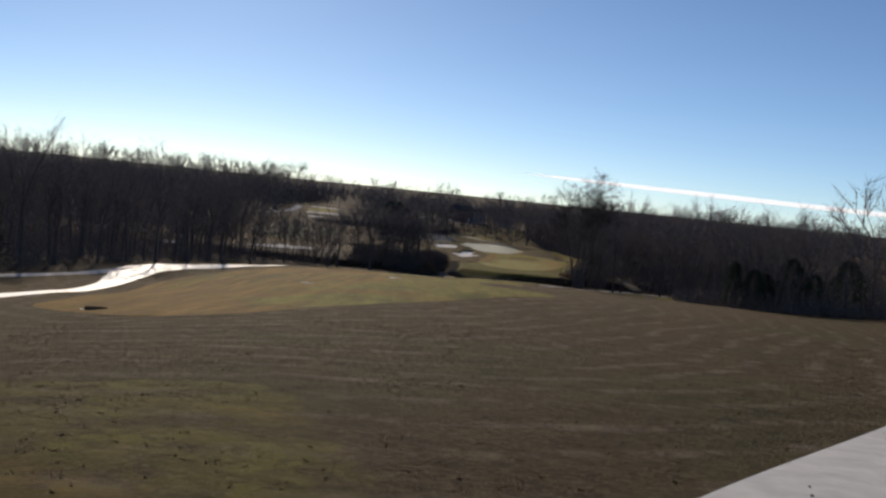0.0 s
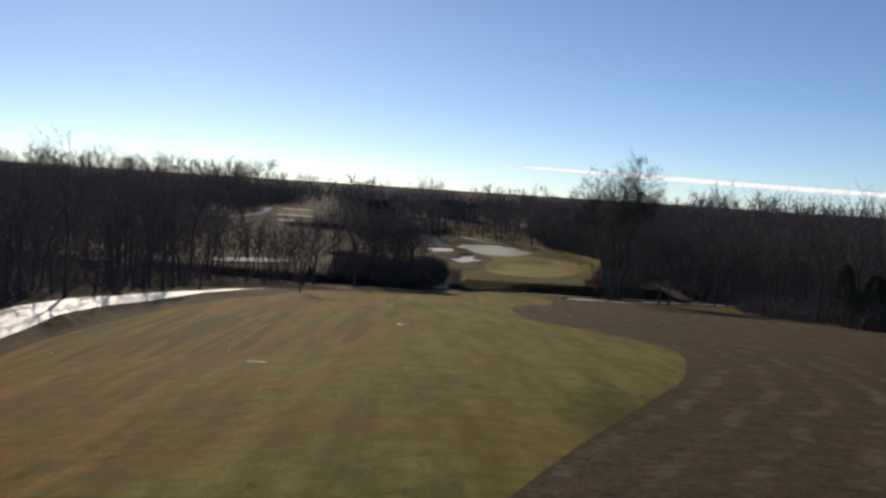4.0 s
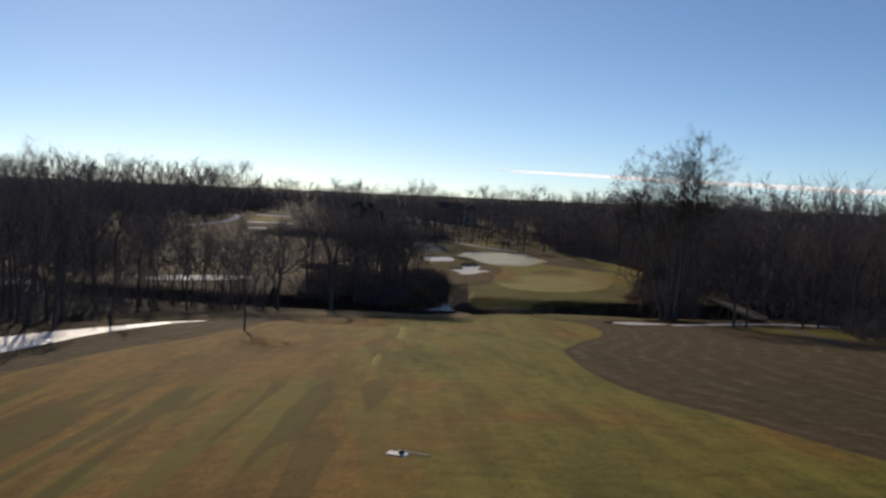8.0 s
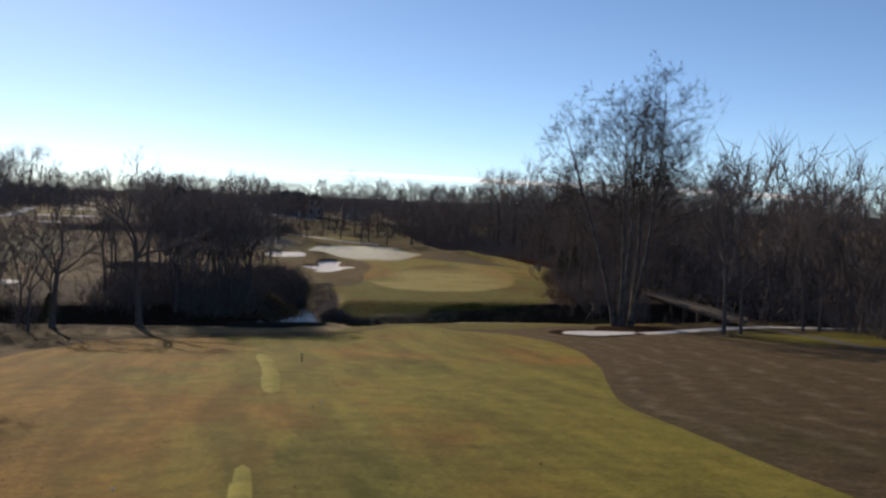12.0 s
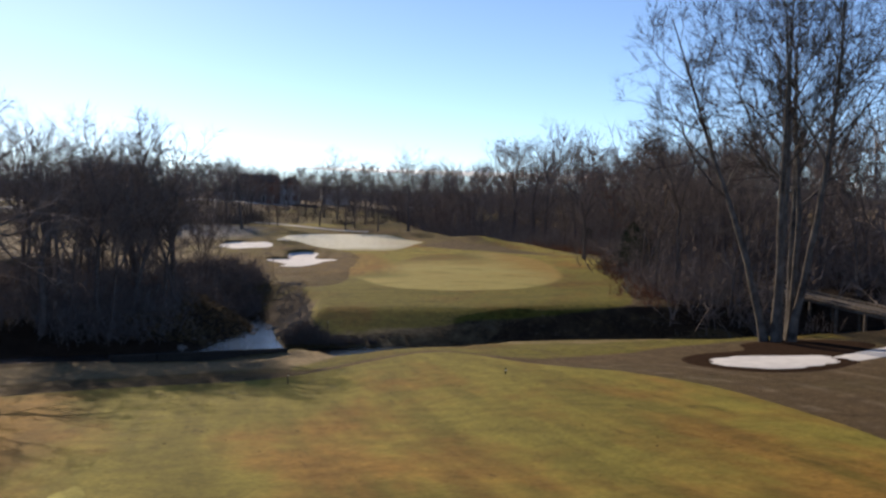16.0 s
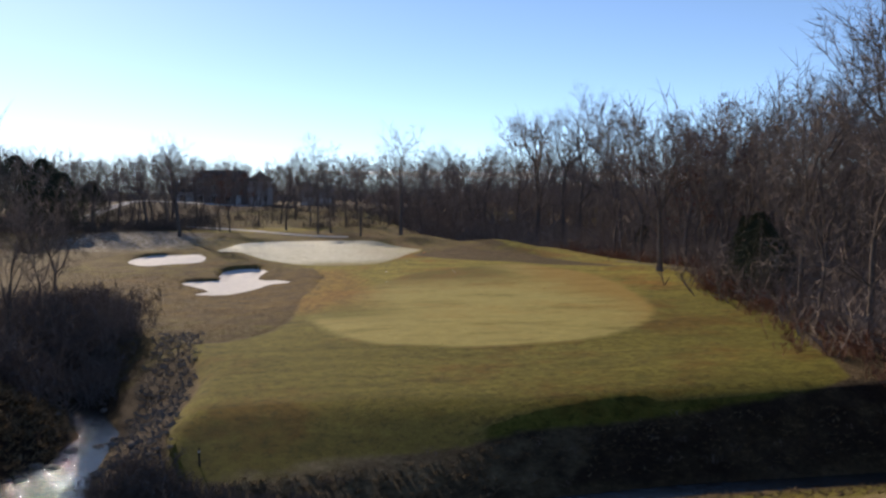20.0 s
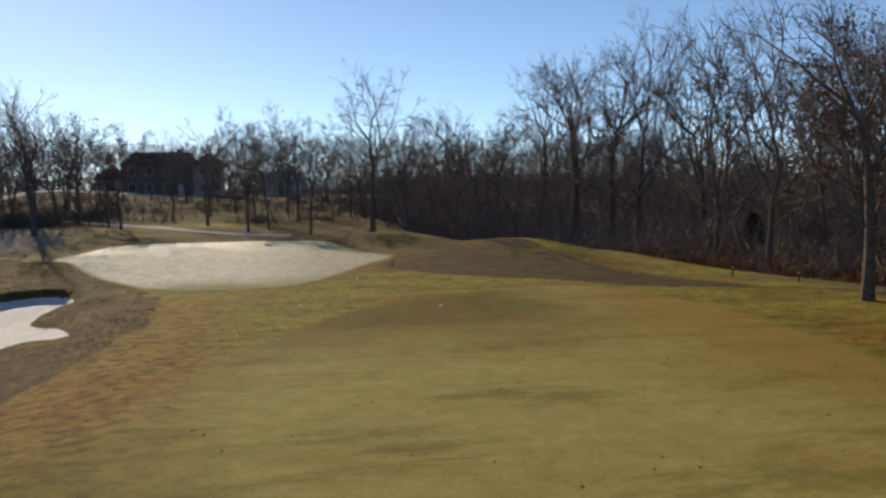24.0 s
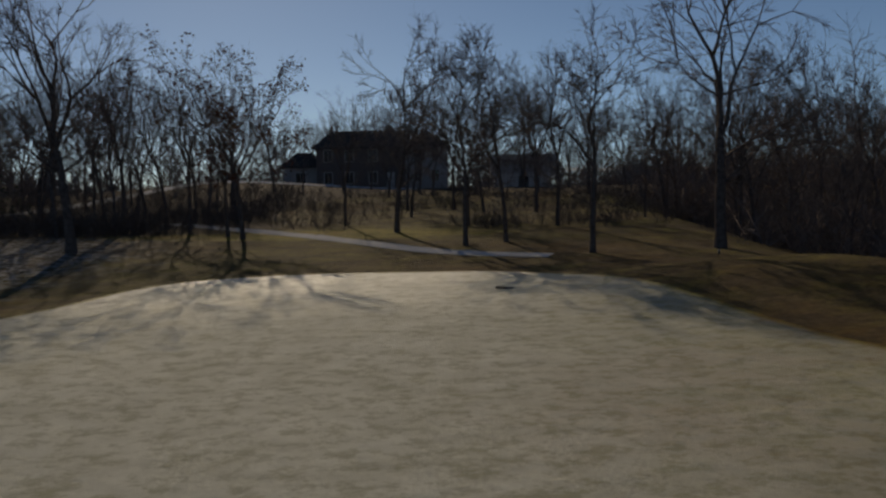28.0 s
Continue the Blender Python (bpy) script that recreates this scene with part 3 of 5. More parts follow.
def ground(x, y):
    """Height of the finished land."""
    x, y = np.asarray(x, float), np.asarray(y, float)
    z = np.interp(y, _fy, _fz)
    z = z - 5.0 * smooth(-x, 2, 40) * np.interp(y, [0, 40, 120, 165, 200, 240], [0.6, 0.8, 0.8, 0.35, 0.14, 0]) - 1.6 * smooth(-x, 26, 46) * np.interp(y, [60, 150, 200, 250], [0, 1, 1, 0])
    z = z + 0.85 * smooth(x, 3, 14) * np.interp(y, [215, 240, 253, 258, 264], [0, 1, 0.9, 0.35, 0])
    z = z - 0.3 * smooth(x, 28, 70) * np.interp(y, [-40, 40, 150, 205], [0, 1, 1, 0]) + 1.5 * smooth(x, 60, 82) * np.interp(y, [40, 110, 180, 260], [0, 1, 0.8, 0])
    z = z + 0.5 * lump(x, y, 4, 100, 16, 16, 1) + 0.5 * lump(x, y, 34, 274, 14, 6, 1)
    z = z + 0.015 * (np.clip(x, 0, 45) - 20) * lump(0, y, 0, 350, 1, 16, 1) - 0.6 * smooth(17 - x, 0, 6) * lump(0, y, 0, 314, 1, 20, 1)
    z = z - 0.6 * smooth(x, 48, 60) * lump(0, y, 0, 330, 1, 25, 1)
    z = z + lump(x, y, 33.2, 359, 6, 6, 0.95) + lump(x, y, 40.3, 347, 6.0, 6, 0.72) - 0.65 * smooth(x, 40.5, 47) * lump(0, y, 0, 347, 1, 15, 1) - 0.8 * smooth(x, 47, 55) * lump(0, y, 0, 350, 1, 18, 1) - 3.0 * smooth(x, 62, 76) * np.interp(y, [335, 360, 420, 460], [0, 1, 1, 0])
    z = z + lump(x, y, 8, 345, 6, 5, 0.5) + lump(x, y, 15.5, 319, 2.2, 9, 0.12)
    z = z + 0.05 * np.sin(x * 0.35 + 1.3 * np.sin(y * 0.11)) * np.sin(y * 0.27 + 0.6) * smooth(np.abs(y - 305), 30, 60)
    z = z + lump(x, y, -5, 448, 13, 20, 1.3) - 2.2 * smooth(x, 33.5, 45) * np.interp(y, [350, 366, 410, 440], [0, 1, 1, 0])
    # the far bank drops steeply to the creek
    dc, di = chain_distance(x, y, CREEK), chain_distance(x, y, INLET)
    d = np.minimum(dc, di)
    far_side = smooth(y - np.interp(x, [c[0] for c in CREEK], [c[1] for c in CREEK]), 0, 2) * smooth(x, 4, 8)
    steep = 0.45 + 0.15 * smooth(x, 10, 30) - far_side * (0.10 - 0.12 * smooth(x, 8, 32))
    steep = np.where(y < np.interp(x, [c[0] for c in CREEK], [c[1] for c in CREEK]), steep + (0.2 - steep) * smooth(x, 3.5, 7), steep)
    bed = np.minimum(-0.5 + 0.3 * smooth(x, 15, 19) + steep * np.maximum(dc, -0.8) + 0.2 * np.maximum(dc - 7, 0), -0.5 + 0.62 * np.maximum(di, -0.8))
    z = np.where(d < 12, np.minimum(z, np.maximum(bed, -0.9)), z)
    z = z - 0.3 * lump(x, y, -1.5, 256.6, 6.0, 0.9, 1)
    # bunkers are dug out behind a raised lip
    for b, deep in ((BUNK_A, 0.5), (BUNK_B, 0.42)):
        s = inside_distance(x, y, b)
        back = smooth((y - b[:, 1].mean()) / np.ptp(b[:, 1]), -0.15, 0.3)
        z = z + 0.22 * back * np.exp(-((s - 0.9) / 0.8) ** 2) - deep * (0.35 + 0.65 * back) * smooth(0.35 - s, 0, 0.7) + 0.25 * deep * back * smooth(-s, 0.3, 2.5)
    return z


PATCHES = []


def patch(name, outline, material_, step, lift, label, rim_width=0.02):
    """A surface of its own laid on the land inside an outline; the ground sheet sinks below it."""
    from mathutils.geometry import delaunay_2d_cdt
    lo, hi = outline.min(0), outline.max(0)
    gx, gy = np.meshgrid(np.arange(lo[0], hi[0], step), np.arange(lo[1], hi[1], step))
    keep = inside_distance(gx, gy, outline) < -0.6 * step
    pts = [Vector(p) for p in np.column_stack([gx[keep], gy[keep]])]
    n = len(outline)
    verts = [Vector(p) for p in outline] + pts
    co, _, tris, *_ = delaunay_2d_cdt(verts, [(i, (i + 1) % n) for i in range(n)], [], 1, 1e-4)
    xy = np.array([(v.x, v.y) for v in co])
    s = inside_distance(xy[:, 0], xy[:, 1], outline)
    z = ground(xy[:, 0], xy[:, 1]) + lift * (0.08 + 0.92 * np.clip(-s / rim_width, 0, 1))
    vs = [(a, b, c) for (a, b), c in zip(xy, z)]
    faces = [tuple(f) for f in tris]
    base = len(vs)
    rim = ground(outline[:, 0], outline[:, 1])
    vs += [(a, b, c + lift * 0.08) for (a, b), c in zip(outline, rim)] + [(a, b, c - 0.3) for (a, b), c in zip(outline, rim)]
    faces += [(base + i, base + (i + 1) % n, base + n + (i + 1) % n, base + n + i) for i in range(n)]
    me = bpy.data.meshes.new(name)
    me.from_pydata(vs, [], faces)
    me.polygons.foreach_set("use_smooth", [True] * len(tris) + [False] * n)
    me.materials.append(material_)
    inner = np.concatenate([-s, np.zeros(2 * n)]).astype(np.float32)
    me.attributes.new("inner", 'FLOAT', 'POINT').data.foreach_set("value", inner)
    PATCHES.append(outline)
    return tagged(new(name, me), label, "", "", "structure")


def ribbon_outline(pts):
    """The outline of a lane along (x, y, half width)."""
    p = np.array(pts, float)
    q = []
    for i in range(len(p) - 1):
        a, b, c, d = p[max(i - 1, 0)], p[i], p[i + 1], p[min(i + 2, len(p) - 1)]
        for f in np.linspace(0, 1, max(2, int(np.hypot(*(c - b)[:2]) / 1.5)), endpoint=False):
            q.append(0.5 * (2 * b + (c - a) * f + (2 * a - 5 * b + 4 * c - d) * f * f + (3 * b - a - 3 * c + d) * f ** 3))
    q = np.array(q + [p[-1]])
    t = np.gradient(q[:, :2], axis=0)
    nrm = np.column_stack([-t[:, 1], t[:, 0]]) / np.hypot(*t.T)[:, None]
    return np.vstack([q[:, :2] + nrm * q[:, 2:], (q[:, :2] - nrm * q[:, 2:])[::-1]])


patch("fairway", FAIR, M_fair, 1.6, 0.045, "yellow-green mown winter turf with dry orange patches")
PATH_LEFT = ribbon_outline([(-34, 25, 1.3), (-40, 60, 1.3), (-43, 95, 1.3), (-43.5, 115, 1.3), (-43, 130, 1.6), (-46, 146, 2.4), (-49.3, 166, 3.6), (-48.3, 182, 4.3), (-45, 197, 4.6), (-40.5, 211, 3.4), (-35.5, 220, 1.9), (-31, 226, 0.8)])
patch("cart_path", PATH_LEFT, M_wet, 1.5, 0.06, "wet icy concrete cart path curving past bare woods")
PATH_START = ribbon_outline([(0.8, 7, 1.3), (5.7, 14.3, 1.3), (9.2, 19.3, 1.3), (15.3, 28, 1.3), (22, 37, 1.3), (34, 50, 1.3), (60, 68, 1.3)])
patch("cart_path", PATH_START, M_concrete, 1.2, 0.05, "pale concrete cart path beside dormant grass")
PATH_RIGHT = ribbon_outline([(34.2, 243.6, 1.5), (40, 247.2, 1.25), (46.5, 250.8, 1.25), (52.7, 254.6, 1.3), (58, 256.6, 1.3), (66, 254, 1.3), (80, 246, 1.3)])
patch("cart_path", ribbon_outline([(-51, 172, 1.4), (-52.5, 150, 1.4), (-56.5, 130, 1.4), (-66, 108, 1.4)]), M_concrete, 1.2, 0.08, "pale concrete cart path branching into woods")
patch("cart_path", ribbon_outline([(64, 140, 0.8), (53, 160, 0.8), (50.2, 177, 0.8), (49.8, 195, 0.8), (49.8, 217, 0.8), (52.5, 238, 0.8), (56, 252, 0.8)]), M_gravel, 1.2, 0.07, "grey gravel path skirting the woods")
patch("mulch_bed", MULCH, M_mulch, 0.8, 0.06, "dark mulch bed round a sycamore")


def sheet(name, xs, ys, z, material_):
    gx, gy = np.meshgrid(xs, ys)
    n, m = gx.shape
    me = bpy.data.meshes.new(name)
    i = np.arange(n * m).reshape(n, m)
    quads = np.stack([i[:-1, :-1], i[:-1, 1:], i[1:, 1:], i[1:, :-1]], -1).reshape(-1, 4)
    me.vertices.add(n * m)
    me.vertices.foreach_set("co", np.stack([gx, gy, z], -1).ravel())
    me.loops.add(quads.size)
    me.loops.foreach_set("vertex_index", quads.ravel())
    me.polygons.add(len(quads))
    me.polygons.foreach_set("loop_start", np.arange(0, quads.size, 4))
    me.polygons.foreach_set("use_smooth", np.ones(len(quads), bool))
    me.update()
    me.validate()
    me.materials.append(material_)
    return new(name, me)


patch("putting_green", GREEN, M_green, 1.0, 0.045, "large pale olive putting green of close-mown turf", 1.6)
patch("frosted_green", FROST, M_frost, 1.0, 0.045, "second putting green whitened by frost, thawing at its front", 1.6)
patch("sand_bunker", BUNK_A, M_sand, 0.5, 0.05, "ragged bunker of white sand below a grassy lip")
patch("sand_bunker", BUNK_B, M_sand, 0.5, 0.05, "small oval bunker of white sand")
patch("sod_strip", rounded([(-5.9, 193), (-5.6, 205), (-5.5, 218), (-4.4, 218), (-4.5, 205), (-4.9, 193)], 1.5), M_sod, 0.35, 0.12, "strip of paler laid sod in the fairway")
patch("sod_strip", rounded([(-7.5, 167), (-7.3, 174), (-6.7, 174), (-6.9, 167)], 1.5), M_sod, 0.25, 0.12, "strip of yellow-green laid sod in the fairway")
patch("sand_patch", SANDY, M_concrete, 0.8, 0.09, "pale oval end of a concrete cart path")
patch("cart_path", PATH_RIGHT, M_concrete, 1.0, 0.09, "pale concrete cart path leading to a footbridge")

grow_out = 1.11 ** np.arange(1, 70)
side = np.cumsum(1.4 * grow_out)
side = side[side < 3600]
xs = np.concatenate([-62 - side[::-1], np.arange(-62, -3, 1.0), np.arange(-3, 16, 0.4), np.arange(16, 72, 1.0), 72 + side])
ys = np.concatenate([-20 - side[::-1], np.arange(-20, 312, 1.0), np.arange(312, 354, 0.4), np.arange(354, 400, 1.0), 400 + side])
gx, gy = np.meshgrid(xs, ys)
gz = ground(gx, gy)
for o in PATCHES:
    lo, hi = o.min(0) - 1, o.max(0) + 1
    box = (gx > lo[0]) & (gx < hi[0]) & (gy > lo[1]) & (gy < hi[1])
    inner_ = -inside_distance(gx[box], gy[box], o)
    gz[box] -= 0.2 * smooth(inner_, 0.3, 0.9) if o is BUNK_A or o is BUNK_B else 0.08 * smooth(inner_, 0.5, 1.9)
land = tagged(sheet("ground", xs, ys, gz, M_land), "brown dormant rough grass sloping down to a creek", "", "", "structure")
fx, fy = gx.ravel(), gy.ravel()


def edge_right(y):
    return np.interp(y, [60, 100, 150, 166, 180, 200, 230, 245, 262, 270, 279, 285, 295, 305, 313, 322, 330, 345, 360, 380, 400], [130, 110, 92, 72, 57, 53.5, 55, 60, 66, 36, 37.8, 40.8, 43.5, 46.4, 50, 58, 56, 53, 50, 46, 40])


def blob(poly, soft):
    return 0.5 - inside_distance(fx, fy, np.array(poly, float)) / soft


START_TURF = [(-14, 22), (-10.2, 22.8), (-6, 24.3), (-4.5, 24.7), (-3.4, 23.6), (-2.1, 19.3), (-0.8, 15), (1, 6), (-18, 6), (-18, 20)]
NEAR_BANK = [(-22, 242), (-10, 247), (2, 250.5), (12, 254.5), (17, 248), (24, 250), (27, 252), (36, 257), (45, 257), (46, 265), (22, 265.5), (8, 262.5), (3.5, 260), (-8, 255), (-22, 253)]
LEFT_WOODS = [(-55, 150), (-54, 180), (-51, 208), (-45, 228), (-32, 240), (-26, 252), (-12, 257.5), (3, 260), (3.4, 264), (3, 292), (-8, 300), (-30, 290), (-70, 275), (-110, 262), (-110, 100), (-60, 100)]
lush = np.maximum.reduce([blob(LAWN, 1.2), np.minimum(blob([(40.5, 354), (46, 352), (54, 345), (60, 334), (54, 322), (47, 325), (42, 333), (40.5, 343)], 5.0), 0.62), blob([(8, 267.5), (18, 268), (20, 274), (8, 274)], 4.0) * 0.4, np.minimum(blob(START_TURF, 1.6), 0.5), np.minimum(blob(NEAR_BANK, 3.0), np.where(fx < 3, 0.42, 0.6)), np.minimum(blob([(-2, 286), (12, 290), (18, 330), (34, 345), (46, 332), (62, 330), (60, 360), (40, 384), (10, 384), (-6, 340)], 6.0), 0.44), 1.35 - np.hypot((fx - 62) / 22, (fy - 238) / 12), 0.36 - 0.5 * np.hypot((fx - 12) / 22, (fy - 55) / 22),
                          np.minimum(1.2 - np.hypot((fx - 24) / 19, (fy - 408) / 34), 0.40), 0.95 - np.hypot((fx - 14) / 26, (fy - 384) / 7), 0.8 - np.hypot((fx + 48) / 22, (fy - 330) / 60), 0.9 - np.hypot((fx + 52) / 16, (fy - 440) / 45)])
litter = np.maximum(np.clip((fx - edge_right(fy) + 0.5) / 4, -1, 1) * (fy < 420), blob(LEFT_WOODS, 4.0))
litter = np.maximum(litter, np.clip((fy - 500) / 20, -1, 1))
litter = np.maximum(litter, np.minimum(blob([(8, 266.4), (20, 267.4), (34, 267), (40, 269), (36, 271.4), (20, 270.6), (8, 270)], 2.0), 0.55))
litter = np.maximum(litter, blob([(4.2, 268), (6.4, 271), (6.8, 284), (5.5, 291), (3, 290), (3.6, 282)], 2.0))
litter = np.maximum(litter, np.clip((fy - 389) / 3, -1, 1.0) * (np.abs(fx) < 60) * (fy < 480))
lush = np.where((fy > 386) & (fx > 8), lush + 0.06, lush)
rime = 1.0 - np.hypot((fx + 2) / 17, (fy - 372) / 26) + 0.2
straw = np.maximum.reduce([blob([(-24, 246), (-8, 249.5), (4, 253), (7.5, 257), (4.4, 259.6), (3.4, 258), (-8, 256), (-24, 252)], 2.5), np.minimum(blob([(6, 257), (14, 258.5), (24, 257), (34, 260), (34, 263.5), (22, 263.5), (8, 262)], 3.0), 0.5),
                           np.minimum(blob([(8, 266.8), (20, 267.6), (22, 270.5), (8, 269.8)], 2.0), 0.5)])
for key, values in (("straw", straw), ("lush", lush), ("litter", litter), ("rime", rime), ("contour", np.where(fy < 244, inside_distance(fx, fy, FAIR[::2]), -3.2))):
    land.data.attributes.new(key, 'FLOAT', 'POINT').data.foreach_set("value", np.clip(values, -200, 200).astype(np.float32))

wx, wy = np.arange(-62, 98, 2.0), np.arange(250, 324, 2.0)
tagged(sheet("water", wx, wy, np.full((len(wy), len(wx)), -0.12), M_water), "shallow creek water glinting in low sun", "", "", "structure")


# ---- mesh helpers ----
def tube(vs, fs, pts, radii, sides):
    """A tapering limb along points; it closes to a tip where the last radius is tiny."""
    base = len(vs)
    tip = radii[-1] < 0.004
    rings = len(pts) - (1 if tip else 0)
    for i in range(rings):
        p = pts[i]
        d = (pts[min(i + 1, len(pts) - 1)] - pts[max(i - 1, 0)]).normalized()
        u = d.orthogonal().normalized()
        v = d.cross(u)
        for k in range(sides):
            a = 6.28319 * k / sides
            q = p + (u * math.cos(a) + v * math.sin(a)) * radii[i]
            vs.append((q.x, q.y, q.z))
    for i in range(rings - 1):
        for k in range(sides):
            a, b = base + i * sides + k, base + i * sides + (k + 1) % sides
            fs.append((a, b, b + sides, a + sides))
    if tip:
        vs.append(tuple(pts[-1]))
        top = base + rings * sides
        for k in range(sides):
            fs.append((top - sides + k, top - sides + (k + 1) % sides, top))


def mesh_of(name, vf, material_, even=True):
    me = bpy.data.meshes.new(name)
    me.from_pydata(vf[0], [], vf[1])
    if even:
        me.polygons.foreach_set("use_smooth", np.ones(len(me.polygons), bool))
    me.materials.append(material_)
    return me


def part(name, me, parent, label=""):
    ob = new(name, me)
    ob.parent = parent
    if label:
        ob["label"] = label
    return ob


def block(w, d, h, at=(0, 0, 0), bevel=0.01, turn=0.0, tilt=0.0):
    """A bevelled box standing on its base point, as a bmesh."""
    bm = bmesh.new()
    bmesh.ops.create_cube(bm, size=1, matrix=Matrix.Translation(at) @ pose(0, 0, 0, tilt, 0, turn) @ Matrix.Translation((0, 0, h / 2)) @ Matrix.Diagonal((w, d, h, 1)))
    if bevel:
        bmesh.ops.bevel(bm, geom=bm.edges[:], offset=bevel, segments=1, affect='EDGES')
    return bm


def bpart(name, bm, material_, parent=None, label=""):
    me = bpy.data.meshes.new(name)
    bm.to_mesh(me)
    bm.free()
    me.materials.append(material_)
    ob = new(name, me)
    if parent is not None:
        ob.parent = parent
    if label:
        ob["label"] = label
    return ob


def gz1(x, y):
    return float(ground(np.array([x]), np.array([y]))[0])


def stand(x, y, turn=0, tilt=0.0, sink=0.0):
    return pose(x, y, gz1(x, y) - sink, tilt, 0, turn)


# ---- trees ----
def wander(rng, start, way, length, n, bend, up):
    pts, d = [start], way.normalized()
    for _ in range(n):
        d = (d + Vector((rng.gauss(0, bend), rng.gauss(0, bend), rng.gauss(0, bend) + up))).normalized()
        pts.append(pts[-1] + d * (length / n))
    return pts


def off(rng, way, angle):
    u = way.orthogonal().normalized()
    u.rotate(Matrix.Rotation(rng.uniform(0, 6.283), 3, way))
    return way * math.cos(angle) + u * math.sin(angle)


def tree_meshes(rng, height, girth, bole=0.4, levels=4, mains=4, side=0.9, spread=0.45, spray=4, thick=1.0, lean=(0.0, 0.0), up=0.07, low=2):
    """A forking bare tree: (trunk and limbs), (crown of branches and twigs), and the twig tips."""
    tv, tf, cv, cf, tips = [], [], [], [], []

    def limb(p, d, length, r, lev):
        n = 4 if lev < 2 else (3 if lev == 2 else 2)
        pts = wander(rng, p, d, length, n, 0.13, up)
        last = lev >= levels
        if last:
            pts, n = [pts[0], pts[-1]], 1
        end = 0.001 if last else r * 0.62
        radii = [r + (end - r) * i / n for i in range(n + 1)]
        if lev <= 2:
            tube(tv, tf, pts, radii, 5 if lev < 2 else 4)
        else:
            tube(cv, cf, pts, radii, 3)
        tail = (pts[-1] - pts[-2]).normalized()
        if last:
            tips.append(pts[-1])
            for _ in range(spray):
                f = rng.random() * n
                i = min(int(f), n - 1)
                q = pts[i].lerp(pts[i + 1], f - i)
                w = off(rng, tail, rng.uniform(0.3, 1.05)) * length * rng.uniform(0.4, 0.9)
                u = Vector((rng.gauss(0, 1), rng.gauss(0, 1), rng.gauss(0, 0.4))).cross(w).normalized() * 0.011 * thick
                k = len(cv)
                cv.extend([tuple(q - u), tuple(q + u), tuple(q + w)])
                cf.append((k, k + 1, k + 2))
            return
        for _ in range(3 if rng.random() < 0.35 else 2):
            limb(pts[-1], off(rng, tail, rng.uniform(0.18, 0.22 + spread)), length * rng.uniform(0.62, 0.86), max(r * 0.6, 0.016 * thick), lev + 1)
        if rng.random() < side:
            i = rng.randrange(1, n)
            limb(pts[i], off(rng, (pts[i + 1] - pts[i]).normalized(), rng.uniform(0.6, 1.1)), length * rng.uniform(0.45, 0.7), max(r * 0.42, 0.016 * thick), lev + 1)

    first = height * (1 - bole) * 0.40
    trunk = wander(rng, Vector((0, 0, -0.4)), Vector((lean[0], lean[1], 1)), height * bole + 0.4, 5, 0.035, 0.02)
    tube(tv, tf, trunk, [girth * k for k in (1.5, 1.05, 0.95, 0.9, 0.84, 0.78)], 8)
    tail = (trunk[-1] - trunk[-2]).normalized()
    limb(trunk[-1], off(rng, tail, 0.1), first * 1.1, girth * 0.62, 1)
    for _ in range(mains - 1):
        limb(trunk[-1], off(rng, tail, rng.uniform(0.3, 0.35 + spread)), first * rng.uniform(0.8, 1.1), girth * 0.5, 1)
    for _ in range(low):
        i = rng.randrange(3, 5)
        limb(trunk[i], off(rng, tail, rng.uniform(0.7, 1.2)), first * rng.uniform(0.5, 0.8), girth * 0.3, 2)
    return (tv, tf), (cv, cf), tips


def leaf_clumps(rng, tips, n, size, drop=0.3):
    """Small curled leaves round twig tips."""
    vs, fs = [], []
    for _ in range(n):
        c = rng.choice(tips) + Vector((rng.gauss(0, drop), rng.gauss(0, drop), rng.gauss(0, drop)))
        a = Vector((rng.gauss(0, 1), rng.gauss(0, 1), rng.gauss(0, 1))).normalized() * size * rng.uniform(0.6, 1.2)
        b = a.orthogonal().normalized() * a.length * 0.55
        k = len(vs)
        fold = a.cross(b).normalized() * a.length * 0.25
        vs += [tuple(c - a), tuple(c + b + fold), tuple(c + a), tuple(c - b + fold)]
        fs += [(k, k + 1, k + 2), (k, k + 2, k + 3)]
    return vs, fs


def pieces_of(vf):
    """The separate limbs of a trunk mesh, in the order in which they grew."""
    out, top = [], -1
    for f in vf[1]:
        if min(f) > top:
            out.append((min(f), []))
        out[-1][1].append(f)
        top = max(top, max(f))
    ends = [o[0] for o in out[1:]] + [len(vf[0])]
    return [(vf[0][lo:hi], [tuple(k - lo for k in f) for f in faces]) for (lo, faces), hi in zip(out, ends)]


def tree_thing(kind, seed, bark, twig, label, leaves=None, apart=False, **shape):
    r = random.Random(seed)
    t, c, tips = tree_meshes(r, **shape)
    root = tagged(new(kind), label, "tree")
    if apart:
        stem = None
        for piece in pieces_of(t):
            if stem is None:
                stem = part("trunk", mesh_of("trunk", piece, bark), root)
            else:
                part("limb", mesh_of("limb", piece, bark), stem)
    else:
        part("trunk", mesh_of("trunk", t, bark), root)
    part("crown", mesh_of("crown", c, twig), root)
    if leaves:
        part("foliage", mesh_of("foliage", leaf_clumps(r, tips, leaves[0], leaves[1]), leaves[2], False), root, "withered russet leaves")
    return root


